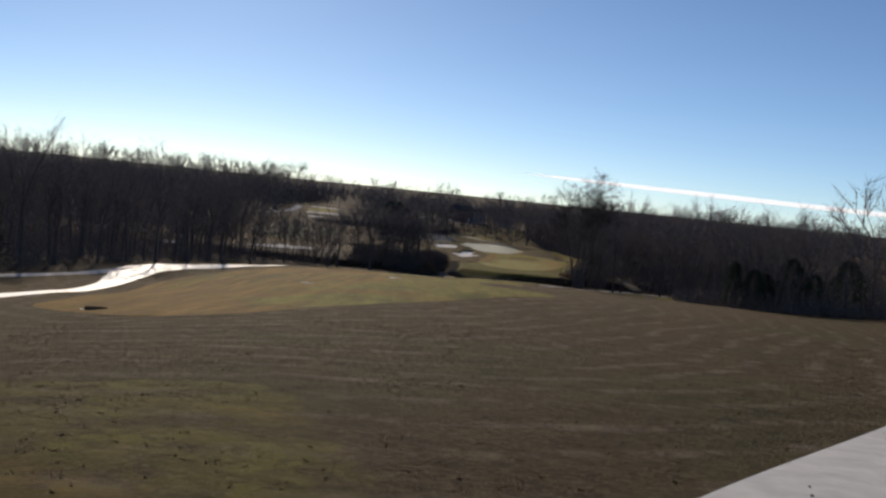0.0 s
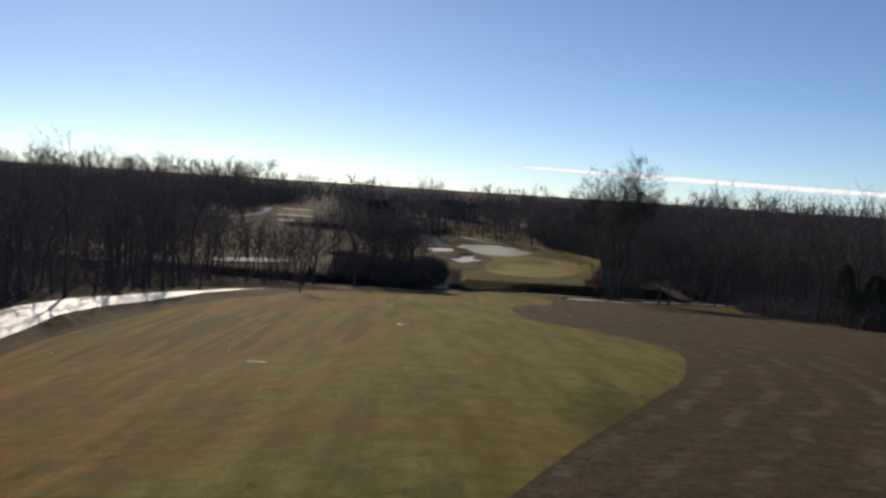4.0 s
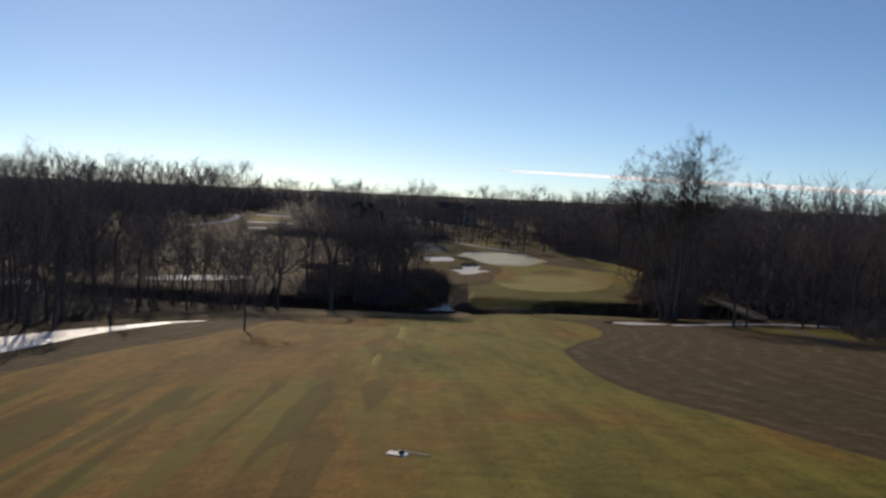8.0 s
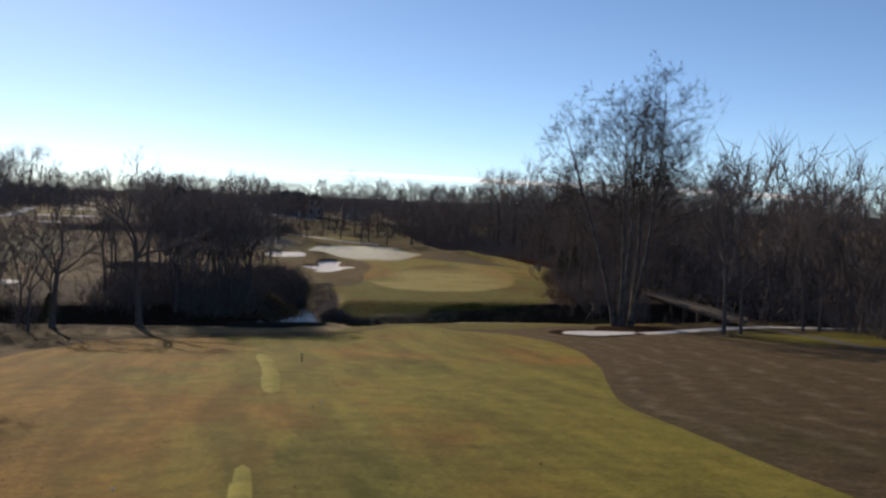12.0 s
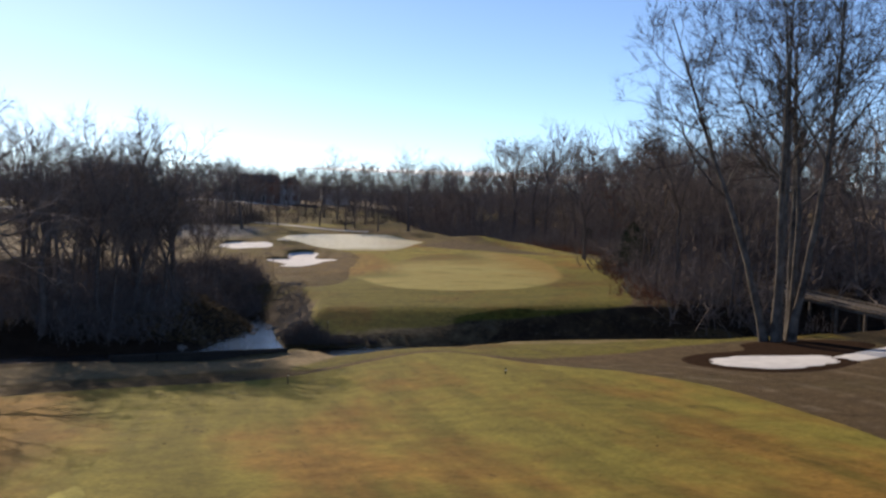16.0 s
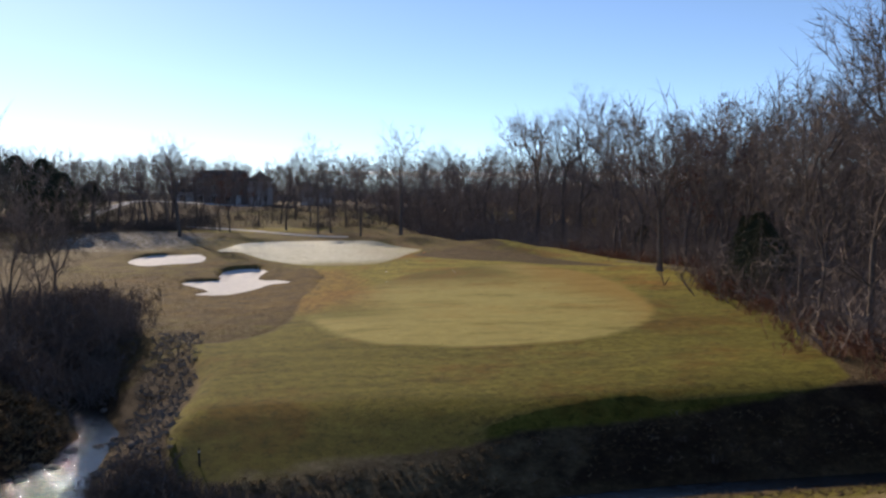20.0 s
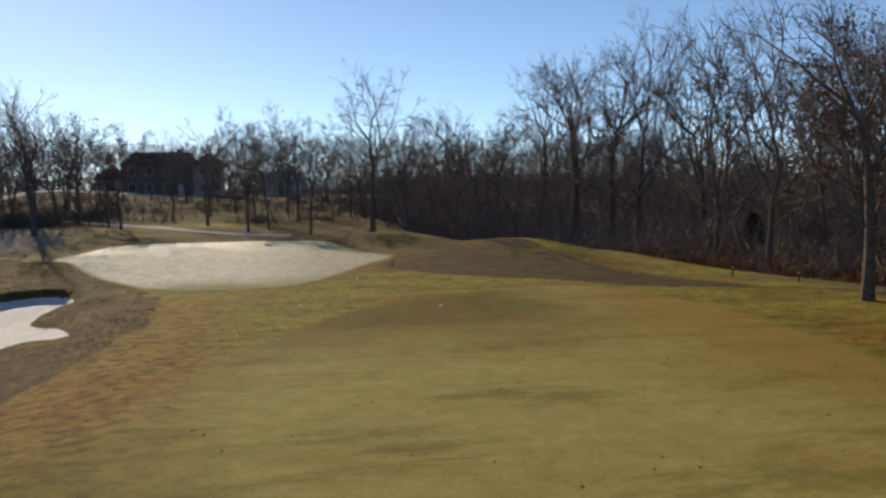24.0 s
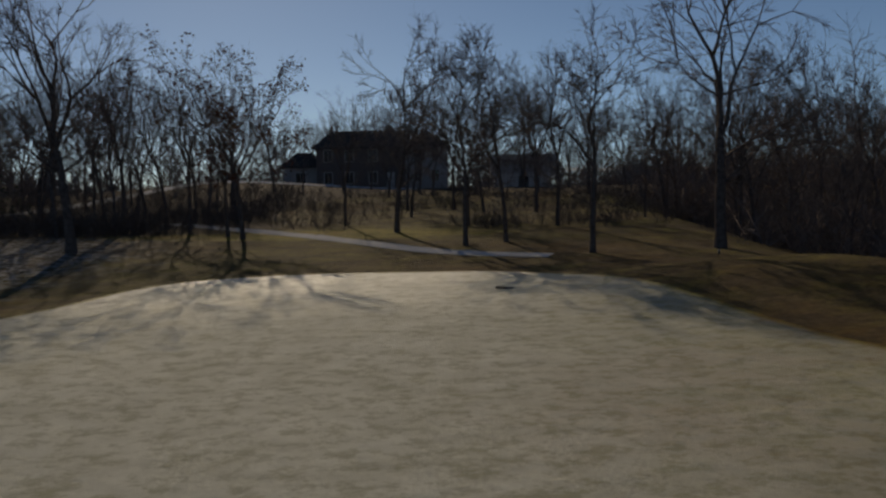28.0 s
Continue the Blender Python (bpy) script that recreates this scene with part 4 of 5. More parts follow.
BARE = "bare grey-brown deciduous tree in winter woods"
SHAPES = [(17, .20, .40, .42), (19, .23, .45, .40), (15, .17, .34, .45), (21, .27, .42, .45), (12, .13, .28, .50), (18, .20, .5, .35), (16, .19, .3, .5)]
HEIGHTS = [s[0] for s in SHAPES]
kinds = [tree_thing("bare_tree", 11 + i, M_bark, M_twig, BARE, height=h, girth=g, bole=b, spread=sp, levels=4, side=0.65, spray=9, thick=1.5) for i, (h, g, b, sp) in enumerate(SHAPES)]
FINE = [(14, .16, .36, .5), (13, .15, .42, .45), (12, .14, .3, .55)]
fine = [tree_thing("slim_tree", 111 + i, M_bark, M_twig, "slim bare tree on a shaded slope", height=h * 0.86, girth=g, bole=b, spread=sp, levels=4, side=0.9, spray=11, thick=0.78, up=0.06) for i, (h, g, b, sp) in enumerate(FINE)]
rusty = [tree_thing("rust_leaved_oak", 31, M_bark, M_twig, "oak still holding withered russet leaves", (1500, 0.16, M_leafrust), True, height=17, girth=.2, bole=.32, levels=4, spray=10, thick=1.2)]
spare = kinds + rusty + fine
rng = random.Random(5)


def put(ob, m, s, label="", group=""):
    """The first of a kind itself, then copies, at a pose and size."""
    if ob in spare:
        spare.remove(ob)
    else:
        ob = copy_thing(ob, m)
    ob.matrix_world = m @ Matrix.Scale(s, 4)
    if label:
        ob["label"] = label
    if group:
        ob["group"] = group
    return ob


def plant(x, y, want, label="", group="", k=None):
    """One bare tree of about the wanted height."""
    if k is None:
        k = min(range(len(SHAPES)), key=lambda i: abs(HEIGHTS[i] - want) + rng.random() * 5)
    return put(kinds[k], stand(x, y, rng.uniform(0, 360), rng.gauss(0, 1.8)), want / HEIGHTS[k], label, group)


def plant_fine(x, y, want, label="", group=""):
    k = rng.randrange(3)
    return put(fine[k], stand(x, y, rng.uniform(0, 360), rng.gauss(0, 2)), want / FINE[k][0], label, group)


def scatter(n, box, ok, gap, want, label="", group="", how=None):
    """Trees at random places where ok(x, y) holds, no nearer than gap."""
    done = []
    for _ in range(n * 60):
        x, y = rng.uniform(*box[:2]), rng.uniform(*box[2:])
        if len(done) < n and ok(x, y) and all((x - a) ** 2 + (y - b) ** 2 > gap * gap for a, b in done):
            done.append((x, y))
            (how or plant)(x, y, rng.uniform(*want), label, group)


def dry(x, y, d=0.8):
    x, y = np.array(float(x)), np.array(float(y))
    return chain_distance(x, y, CREEK) > d and chain_distance(x, y, INLET) > d


def left_edge(y):
    return np.interp(y, [110, 150, 180, 205, 230, 262], [-62, -58, -55, -52, -44, -38])


scatter(22, (-23, 0, 266, 296), lambda x, y: dry(x, y, 1.5) and x < (-7 if y < 271 else -4), 2.2, (12, 16.5), "bare tree crowding a creek bank", "creek bank trees", plant_fine)
scatter(56, (40, 112, 90, 262), lambda x, y: edge_right(y) < x < edge_right(y) + 26 and dry(x, y, 2) and abs(x - 54) > 3, 3.6, (13, 18.5), BARE, "woods along the slope")
scatter(46, (34, 100, 270, 348), lambda x, y: edge_right(y) < x < edge_right(y) + 20 and not (51 < x < 60 and y < 290), 3.2, (12, 16.5), BARE, "woods beside the green")
scatter(40, (38, 96, 376, 420), lambda x, y: x > edge_right(min(y, 400)), 3.4, (7, 10.5), BARE, "woods behind the green")
scatter(24, (57, 92, 256, 302), lambda x, y: dry(x, y, 2), 3.6, (14, 18.5), BARE, "woods along the slope")
scatter(64, (-96, -46, 116, 262), lambda x, y: left_edge(y) - 24 < x < left_edge(y), 3.6, (15, 21), BARE, "woods past the cart path")
scatter(24, (-56, -26, 243, 270), lambda x, y: dry(x, y, 1.0) and y > 247 - (x + 40) * 0.1, 3.6, (9, 14), "thin bare tree beside a creek", "creek bank trees")
scatter(44, (-30, 5, 385, 420), lambda x, y: True, 2.8, (9, 13.5), "slim bare tree on a shaded slope", "slope trees", plant_fine)
scatter(12, (8, 42, 424, 448), lambda x, y: not (2 < x < 22 and y > 446), 3.2, (8, 13), "slim bare tree near a house", "slope trees", plant_fine)
scatter(16, (5, 42, 388, 408), lambda x, y: True, 3.6, (8.5, 12.5), "slim bare tree on a grassy slope below a house", "slope trees", plant_fine)
scatter(14, (-16, -1.5, 286, 312), lambda x, y: dry(x, y, 1.5), 2.4, (8, 11.5), "bare tree in a dark thicket", "creek bank trees")
plant(-21.7, 201.0, 10.5, "thin bent bare tree alone on a bank", "", 4)
for x, y, w in ((-53.5, 190, 21), (-50.5, 203, 18), (-45.5, 213, 15), (-41, 220, 13), (44.6, 244, 17), (46.5, 243.9, 16), (57.5, 249.5, 15), (60.5, 251, 15), (64, 250, 16)):
    plant(x, y, w, "bare tree standing beside a cart path")

# the tall trees that stand out, with finer crowns
HEROES = [("oak_tree", 61, 56.2, 379.6, 18, .34, "broad bare oak towering behind the green"), ("oak_tree", 62, 59.8, 378, 18.5, .34, "broad bare oak towering behind the green"),
          ("oak_tree", 63, 60.6, 373.5, 18, .30, "tall bare oak at the edge of the woods"), ("oak_tree", 64, 58.8, 398.7, 17.5, .26, "tall bare oak at the edge of the woods"), ("oak_tree", 78, 63.5, 365, 18, .28, "tall bare oak at the edge of the woods"), ("oak_tree", 65, 33.8, 373.2, 13.6, .24, "lone bare tree behind grassy mounds"),
          ("bare_tree", 66, 47.7, 319.3, 13, .25, "single bare tree with a dark trunk on mown turf"), ("bare_tree", 67, 29.7, 446.2, 14.5, .14, "thin bare tree with upright twigs on a rise"),
          ("bare_tree", 68, 3.6, 375.6, 11.7, .24, "bare tree casting long shadows over frosty turf"), ("bare_tree", 69, 18.6, 384.5, 10.2, .15, "slim bare tree below a house"), ("bare_tree", 70, 27.9, 371.8, 8.8, .13, "slim crooked bare tree below a house"),
          ("bare_tree", 79, 22.4, 375.5, 8.8, .12, "slim bare tree below a house"), ("bare_tree", 80, 24.4, 377, 8.4, .11, "slim bare tree below a house"),
          ("bare_tree", 71, -7.5, 279, 14, .22, "bare tree leaning over a creek"), ("bare_tree", 72, -10, 271.5, 13, .20, "bare tree leaning over a creek"), ("bare_tree", 74, -16.5, 255, 17, .34, "bare tree casting long shadows over a fairway"), ("bare_tree", 76, -25, 254, 13, .30, "bare tree casting long shadows over a fairway"),
          ("bare_tree", 84, -4.6, 277.5, 12, .26, "bare tree casting long shadows over a creek"), ("bare_tree", 85, -13.5, 268.5, 11, .28, "bare tree casting long shadows over a creek"), ("bare_tree", 73, 38.4, 276.8, 13, .15, "slender bare tree at the edge of the woods")]
for kind, seed, x, y, h, g, label in HEROES:
    ob = tree_thing(kind, seed, M_bark, M_twig, label, None, True, height=h, girth=g, bole=0.36 if kind == "oak_tree" else 0.42, levels=5, mains=4, spread=0.62, side=0.7, spray=7, thick=1.15, up=0.04, low=3)
    ob.matrix_world = stand(x, y, seed * 37)
for x, y, h in ((3, 431, 9), (6.5, 428, 8.5), (10, 433, 9.5), (15, 430, 8.5), (19.5, 427, 9)):
    plant_fine(x, y, h, "slim bare tree standing before a house", "slope trees")
for x, y, h in ((34.5, 395, 7.6), (40.6, 395, 10.4), (44, 395, 12), (49, 403, 15), (49.6, 395, 12), (52.2, 395, 13.5), (37, 400, 8.5)):
    plant(x, y, h, "bare tree rising above woods behind the green", "woods behind the green")
for x, y, h in ((63.8, 336.3, 18.8), (60.8, 335, 15.5), (10.4, 382, 10.5), (9, 384.5, 9), (70, 352, 17), (73, 366, 15)):
    put(rusty[0], stand(x, y, x * 50), h / 17)

# ---- the tall sycamore ----
def leader_stem(r, height, girth, lean, start, reach, count, thick):
    """One long stem with side limbs up its length: (stem), [limbs], (crown of branches and twigs)."""
    cv, cf, limbs = [], [], []
    path = wander(r, Vector((0, 0, -0.4)), Vector((lean[0] * 0.75, lean[1] * 0.75, 1)), height * 0.94, 12, 0.05, 0.02)
    for i, q in enumerate(path):
        q.x += lean[0] * 0.25 * height * (i / 12) ** 2
        q.y += lean[1] * 0.25 * height * (i / 12) ** 2
    stem = ([], [])
    tube(*stem, path, [girth * (1.35 if i == 0 else 1.0 - 0.87 * (i / 12) ** 0.9) for i in range(13)], 7)

    def twig(q, w, length):
        u = Vector((r.gauss(0, 1), r.gauss(0, 1), r.gauss(0, 0.4))).cross(w).normalized() * 0.011 * thick
        k = len(cv)
        t = q + w * length
        cv.extend([tuple(q - u), tuple(q + u), tuple(t + Vector((0, 0, 0.06 * length)))])
        cf.append((k, k + 1, k + 2))

    def branch(p, d, length, rad, lev):
        n = 5 if lev == 1 else 3
        pts = wander(r, p, d, length, n, 0.11, 0.06)
        radii = [max(rad * (1 - 0.75 * i / n), 0.012 * thick) for i in range(n)] + [0.001]
        if lev == 1:
            limbs.append(([], []))
            tube(*limbs[-1], pts, radii, 4)
        else:
            tube(cv, cf, pts, radii, 3)
        for j in range(6 if lev == 1 else 4):
            f = r.uniform(0.18, 1.0) * n
            i = min(int(f), n - 1)
            q, way = pts[i].lerp(pts[i + 1], f - i), (pts[i + 1] - pts[i]).normalized()
            w = off(r, way, r.uniform(0.45, 0.95))
            if lev < 3:
                branch(q, w, length * r.uniform(0.34, 0.62), max(rad * 0.5, 0.014 * thick), lev + 1)
            else:
                for _ in range(3):
                    twig(q, off(r, way, r.uniform(0.3, 1.0)), length * r.uniform(0.5, 0.9))

    turn = r.uniform(0, 6.283)
    for i in range(count):
        f = start + (0.99 - start) * (i + r.random() * 0.6) / count
        k = min(int(f * 12), 11)
        q, way = path[k].lerp(path[k + 1], f * 12 - k), (path[k + 1] - path[k]).normalized()
        turn += 2.4 + r.gauss(0, 0.3)
        u = way.orthogonal().normalized()
        u.rotate(Matrix.Rotation(turn, 3, way))
        a = r.uniform(0.55, 1.0)
        size = height * reach * (1.0 - 0.66 * (f - start) / (1 - start)) * r.uniform(0.75, 1.2)
        branch(q, way * math.cos(a) + u * math.sin(a) + Vector((lean[0] * 0.8, lean[1] * 0.8, 0)), size, girth * 0.42 * (1.15 - f), 1)
    return stem, limbs, (cv, cf)


syc = tagged(new("sycamore"), "tall bare sycamore with several pale mottled stems", "tree")
syc.matrix_world = stand(37.6, 254.8)
for i, (dx, dy, lx, ly, h) in enumerate([(-0.9, 0.3, -0.17, 0.03, 26), (-0.5, -0.4, -0.06, -0.05, 26.5), (0.2, 0.5, 0.03, 0.08, 28.5), (0.6, -0.4, 0.11, -0.04, 29.5), (1.0, 0.3, 0.21, 0.05, 25.5), (1.2, 0.7, 0.12, 0.12, 27)]):
    stem_, limbs_, crown_ = leader_stem(random.Random(40 + i), h, 0.32, (lx, ly), 0.42, 0.34, 13, 1.0)
    stem = part("trunk", mesh_of("trunk", stem_, M_syc), syc)
    stem.location = (dx, dy, 0)
    for limb_ in limbs_:
        part("limb", mesh_of("limb", limb_, M_syc), stem)
    part("crown", mesh_of("crown", crown_, M_sycarm), syc).location = (dx, dy, 0)


# ---- cedars ----
def cedar(seed, height, width):
    """An evergreen cone of drooping sprays round a trunk."""
    r = random.Random(seed)
    tv, tf, vs, fs = [], [], [], []
    tube(tv, tf, [Vector((0, 0, -0.3)), Vector((0, 0, height * 0.5)), Vector((0, 0, height))], [0.16, 0.1, 0.001], 6)
    for _ in range(3200):
        f = r.random() ** 0.8
        a = r.uniform(0, 6.283)
        rad = width * (1 - f) ** 0.62 * r.uniform(0.3, 1.0) * (0.85 + 0.25 * math.sin(a * 3 + f * 9)) + 0.08
        c = Vector((math.cos(a) * rad, math.sin(a) * rad, 0.4 + f * (height - 0.4)))
        w = Vector((math.cos(a), math.sin(a), r.uniform(-0.5, 0.5))).normalized() * r.uniform(0.2, 0.42)
        u = w.orthogonal().normalized() * 0.09
        v = w.cross(u).normalized() * 0.06
        k = len(vs)
        vs += [tuple(c - u), tuple(c + u), tuple(c + w), tuple(c + v + w * 0.4)]
        fs += [(k, k + 1, k + 3), (k + 1, k + 2, k + 3), (k + 2, k, k + 3)]
    root = tagged(new("cedar_tree"), "dark green cedar at the edge of bare woods", "tree")
    part("trunk", mesh_of("trunk", (tv, tf), M_bark), root)
    part("foliage", mesh_of("foliage", (vs, fs), M_cedar, False), root)
    return root


cedars = [cedar(81, 9, 3.3), cedar(82, 7, 3.0), cedar(83, 9, 5.4)]
spare += cedars
for i, (x, y, s) in enumerate(((57.8, 190, 1.0), (60.8, 187, 0.85), (66.5, 183, 1.12), (70, 181, 0.8), (74, 176, 1.1), (82, 166, 1.0), (63.5, 189, 0.8), (-57, 122, 1.3), (-60, 130, 1.4), (-56, 110, 1.3), (45.6, 298.5, 0.62), (47.6, 302, 0.66), (51, 310, 0.6), (-13, 387, 0.95), (-16, 390, 1.15), (-19, 386, 1.2), (-9.5, 391, 0.8), (61, 352, 0.55), (-26.5, 262, 0.5))):
    put(cedars[2 if x > 50 and 150 < y < 190 or -20 < x < -5 and y > 300 or 296 < y < 309 else i % 2], stand(x, y, i * 77), s)


# ---- woods and brush that nobody could count ----
def joined(name, label, category, shapes, places, material_, seed):
    """Many small shapes, turned and scaled, in one mesh. places: x, y, size."""
    r = random.Random(seed)
    px = np.array(places)
    pz = ground(px[:, 0], px[:, 1])
    vs, fs, n = [], [], 0
    for (x, y, s), z in zip(places, pz):
        v, f = shapes[r.randrange(len(shapes))]
        a = r.uniform(0, 6.283)
        c, d = math.cos(a) * s, math.sin(a) * s
        vs.append(np.column_stack([v[:, 0] * c - v[:, 1] * d + x, v[:, 0] * d + v[:, 1] * c + y, v[:, 2] * s + z]))
        fs.append(f + n)
        n += len(v)
    v, f = np.vstack(vs), np.vstack(fs)
    me = bpy.data.meshes.new(name)
    me.vertices.add(len(v))
    me.vertices.foreach_set("co", v.ravel())
    me.loops.add(f.size)
    me.loops.foreach_set("vertex_index", f.ravel().astype(np.int32))
    me.polygons.add(len(f))
    me.polygons.foreach_set("loop_start", np.arange(0, f.size, 3, dtype=np.int32))
    me.update()
    me.materials.append(material_)
    return tagged(new(name, me), label, category, "", "stuff")


def triangles(*meshes):
    """One array of points and one of triangles from several point and face lists."""
    v, tri = [], []
    for vs, fs in meshes:
        n = len(v)
        v += vs
        for f in fs:
            tri += [(n + f[0], n + f[k], n + f[k + 1]) for k in range(1, len(f) - 1)]
    return np.array(v), np.array(tri)


def far_shapes(seed, thick, levels=3, spray=6, bole=(0.16, 0.32)):
    r = random.Random(seed)
    return [triangles(*tree_meshes(r, 16, 0.2, r.uniform(*bole), levels, 3, 0.3, 0.5, spray, thick, (0, 0), 0.07, 1)[:2]) for _ in range(6)]


def shrub_shapes(seed, thick, stems=8, twigs=12):
    """Bare shrubs one metre high: thin stems, each with a spray of twigs."""
    r = random.Random(seed)
    out = []
    for _ in range(5):
        vs, fs = [], []
        for _ in range(stems):
            p = Vector((r.gauss(0, 0.4), r.gauss(0, 0.4), -0.1))
            w = Vector((r.gauss(0, 0.4), r.gauss(0, 0.4), 1))
            pts = wander(r, p, w, r.uniform(0.45, 1.0), 2, 0.15, 0)
            tube(vs, fs, pts, [0.004 * thick, 0.003 * thick, 0.001], 3)
            for _ in range(twigs):
                q = pts[0].lerp(pts[2], r.uniform(0.05, 1))
                t = off(r, w.normalized(), r.uniform(0.3, 1.3)) * r.uniform(0.15, 0.45)
                u = Vector((r.gauss(0, 1), r.gauss(0, 1), r.gauss(0, 0.4))).cross(t).normalized() * 0.0034 * thick
                k = len(vs)
                vs += [tuple(q - u), tuple(q + u), tuple(q + t)]
                fs.append((k, k + 1, k + 2))
        out.append(triangles((vs, fs)))
    return out


def spots(n, box, ok, size, seed):
    r = random.Random(seed)
    out = []
    for _ in range(n * 80):
        x, y = r.uniform(*box[:2]), r.uniform(*box[2:])
        if len(out) < n and ok(x, y):
            out.append((x, y, r.uniform(*size)))
    return out


def far_left(x, y):
    return x < np.interp(y, [150, 240, 262, 300, 345, 400, 470, 560], [-92, -80, -66, -64, -70, -68, -70, -60])


far = far_shapes(21, 4.3)
joined("far_woods", "dense bare woods on a far slope", "woods", far, spots(290, (-230, -60, 170, 560), far_left, (0.86, 1.28), 1), M_twig, 1)
joined("far_woods", "dense bare woods beyond the creek valley", "woods", far, spots(230, (58, 210, 60, 440), lambda x, y: x > edge_right(min(y, 400)) + 17, (1.1, 1.6), 2), M_twig, 2)
joined("far_woods", "distant bare woods along the horizon", "woods", far_shapes(22, 5.5, 3, 6, (0.08, 0.25)), spots(300, (-330, 380, 500, 760), lambda x, y: True, (0.6, 0.95), 3), M_twig, 3)
joined("far_woods", "bare woods behind a house on a rise", "woods", far, spots(250, (-70, 130, 400, 520), lambda x, y: (x > 44 or y > 478 or (x < -18 and x > -30 - (y - 400) * 0.1)) and not (x < -30 and y < 490), (0.55, 0.8), 4), M_twig, 4)
brush = shrub_shapes(51, 2.4)
far_brush = shrub_shapes(54, 3.4, 7, 13)
joined("underbrush", "tangled bare brush under creek trees", "brush", brush, spots(380, (-23, 6, 258, 300), lambda x, y: dry(x, y, 1.8) and (x < -4.5 if y < 284 else x < 1) and (y > 271 or (x < -11 and y > 267)), (1.2, 3.4), 5), M_brush, 5)
joined("underbrush", "tangled bare brush at the edge of the woods", "brush", brush, spots(560, (38, 84, 268, 420), lambda x, y: edge_right(min(y, 400)) - 0.5 < x < edge_right(min(y, 400)) + 14 and not (51 < x < 60 and y < 292), (1.4, 5.0), 6), M_twig, 6)
joined("underbrush", "tangled bare brush below the slope", "brush", brush, spots(380, (40, 110, 95, 262), lambda x, y: edge_right(y) + 1 < x < edge_right(y) + 18 and dry(x, y, 1.5) and abs(x - 54) > 4, (1.8, 5.0), 7), M_twig, 7)
joined("underbrush", "tangled bare brush in dark woods", "brush", brush, spots(560, (-100, -28, 100, 272), lambda x, y: (x < left_edge(y) - 1 if y < 246 else dry(x, y, 0.5) and y > 249), (1.8, 5.0), 8), M_twig, 8)
# bark colour, darker than the other brush, stands in for tree shade here
joined("underbrush", "low bare brush along a slope", "brush", brush, spots(430, (-40, 44, 384, 432), lambda x, y: (x < 4 and y < 400) or (random.Random(x * y).random() < 0.12 and y > 387), (0.9, 2.4), 9), M_bark, 9)
joined("underbrush", "dense brush filling far woods", "brush", far_brush, spots(660, (-230, -60, 150, 540), far_left, (6, 11), 21), M_twig, 21)
joined("underbrush", "dense brush filling woods behind the green", "brush", far_brush, spots(330, (38, 130, 386, 500), lambda x, y: x > 39 + (y - 386) * 0.05, (3.5, 6), 22), M_twig, 22)
joined("underbrush", "dense brush along the far woods", "brush", far_brush, spots(560, (-330, 360, 490, 680), lambda x, y: not (-66 < x < -34 and y < 560), (7, 11), 23), M_twig, 23)
joined("underbrush", "dense brush filling woods beyond the slope", "brush", far_brush, spots(380, (60, 190, 60, 420), lambda x, y: x > edge_right(min(y, 400)) + 12, (4, 8), 24), M_twig, 24)
joined("underbrush", "dense brush filling woods past a bridge", "brush", far_brush, spots(170, (59, 112, 258, 335), lambda x, y: dry(x, y, 2) and x > edge_right(y) + 3, (4.5, 8), 31), M_twig, 31)
# the next three also take the dark bark colour in place of tree shade
joined("underbrush", "dense dark thicket at the foot of a slope", "brush", brush, spots(240, (-48, 4, 385.5, 392), lambda x, y: True, (1.2, 2.4), 25), M_bark, 25)
joined("underbrush", "brown leafless brush covering a slope", "brush", brush, spots(330, (-26, 7, 392, 436), lambda x, y: x < 9 - (y - 392) * 0.1 and abs(x - float(np.interp(y, [405, 412, 421, 434, 444], [-18, -14, -12.5, -10.5, -6]))) > 2, (0.7, 1.7), 33), M_bark, 33)
joined("underbrush", "dark leafless bushes below a house", "brush", brush, spots(150, (4, 44, 386, 428), lambda x, y: (22 < x < 34 and 387 < y < 391) or 404 < y < 409 or (y > 422 and x > 12) or (x < 9 and y < 412), (0.9, 2.0), 26), M_bark, 26)
thicket = shrub_shapes(55, 2.4, 24, 14)
joined("dark_bush", "dense dark thicket crowding an inlet", "brush", thicket, spots(120, (-9, 2.8, 287, 307), lambda x, y: dry(x, y, 0.8), (1.3, 2.8), 27), M_brush, 27)
joined("dark_bush", "dense dark thicket beside a pool", "brush", thicket, spots(70, (-14, -0.5, 268, 288), lambda x, y: dry(x, y, 1.2) and x < -4.5, (1.0, 2.6), 28), M_brush, 28)
joined("dark_bush", "low dark brush fringing a thicket", "brush", brush, spots(120, (-12, 5, 286, 316), lambda x, y: dry(x, y, 0.8) and x < 2.6 - 0.25 * max(0, y - 294), (0.6, 1.8), 29), M_brush, 29)
joined("underbrush", "dense brush on the skyline of a hill", "brush", far_brush, spots(240, (-260, -66, 440, 580), lambda x, y: far_left(x, y), (8, 12.5), 30), M_twig, 30)
joined("low_brush", "clumps of dark dead weeds along a creek bank", "brush", brush, spots(45, (8, 44, 266.5, 271), lambda x, y: 0.5 < chain_distance(np.array(x), np.array(y), CREEK) < 3.4 and y > 266.4, (0.2, 0.45), 32), M_twig, 32)
red_brush = shrub_shapes(52, 3.0, 10, 16)
joined("russet_brush", "russet leafless brush edging mown turf", "brush", red_brush, spots(110, (34, 66, 271, 352), lambda x, y: edge_right(y) - 2.2 < x < edge_right(y) + 1.5, (0.7, 1.9), 10), M_leafrust, 10)
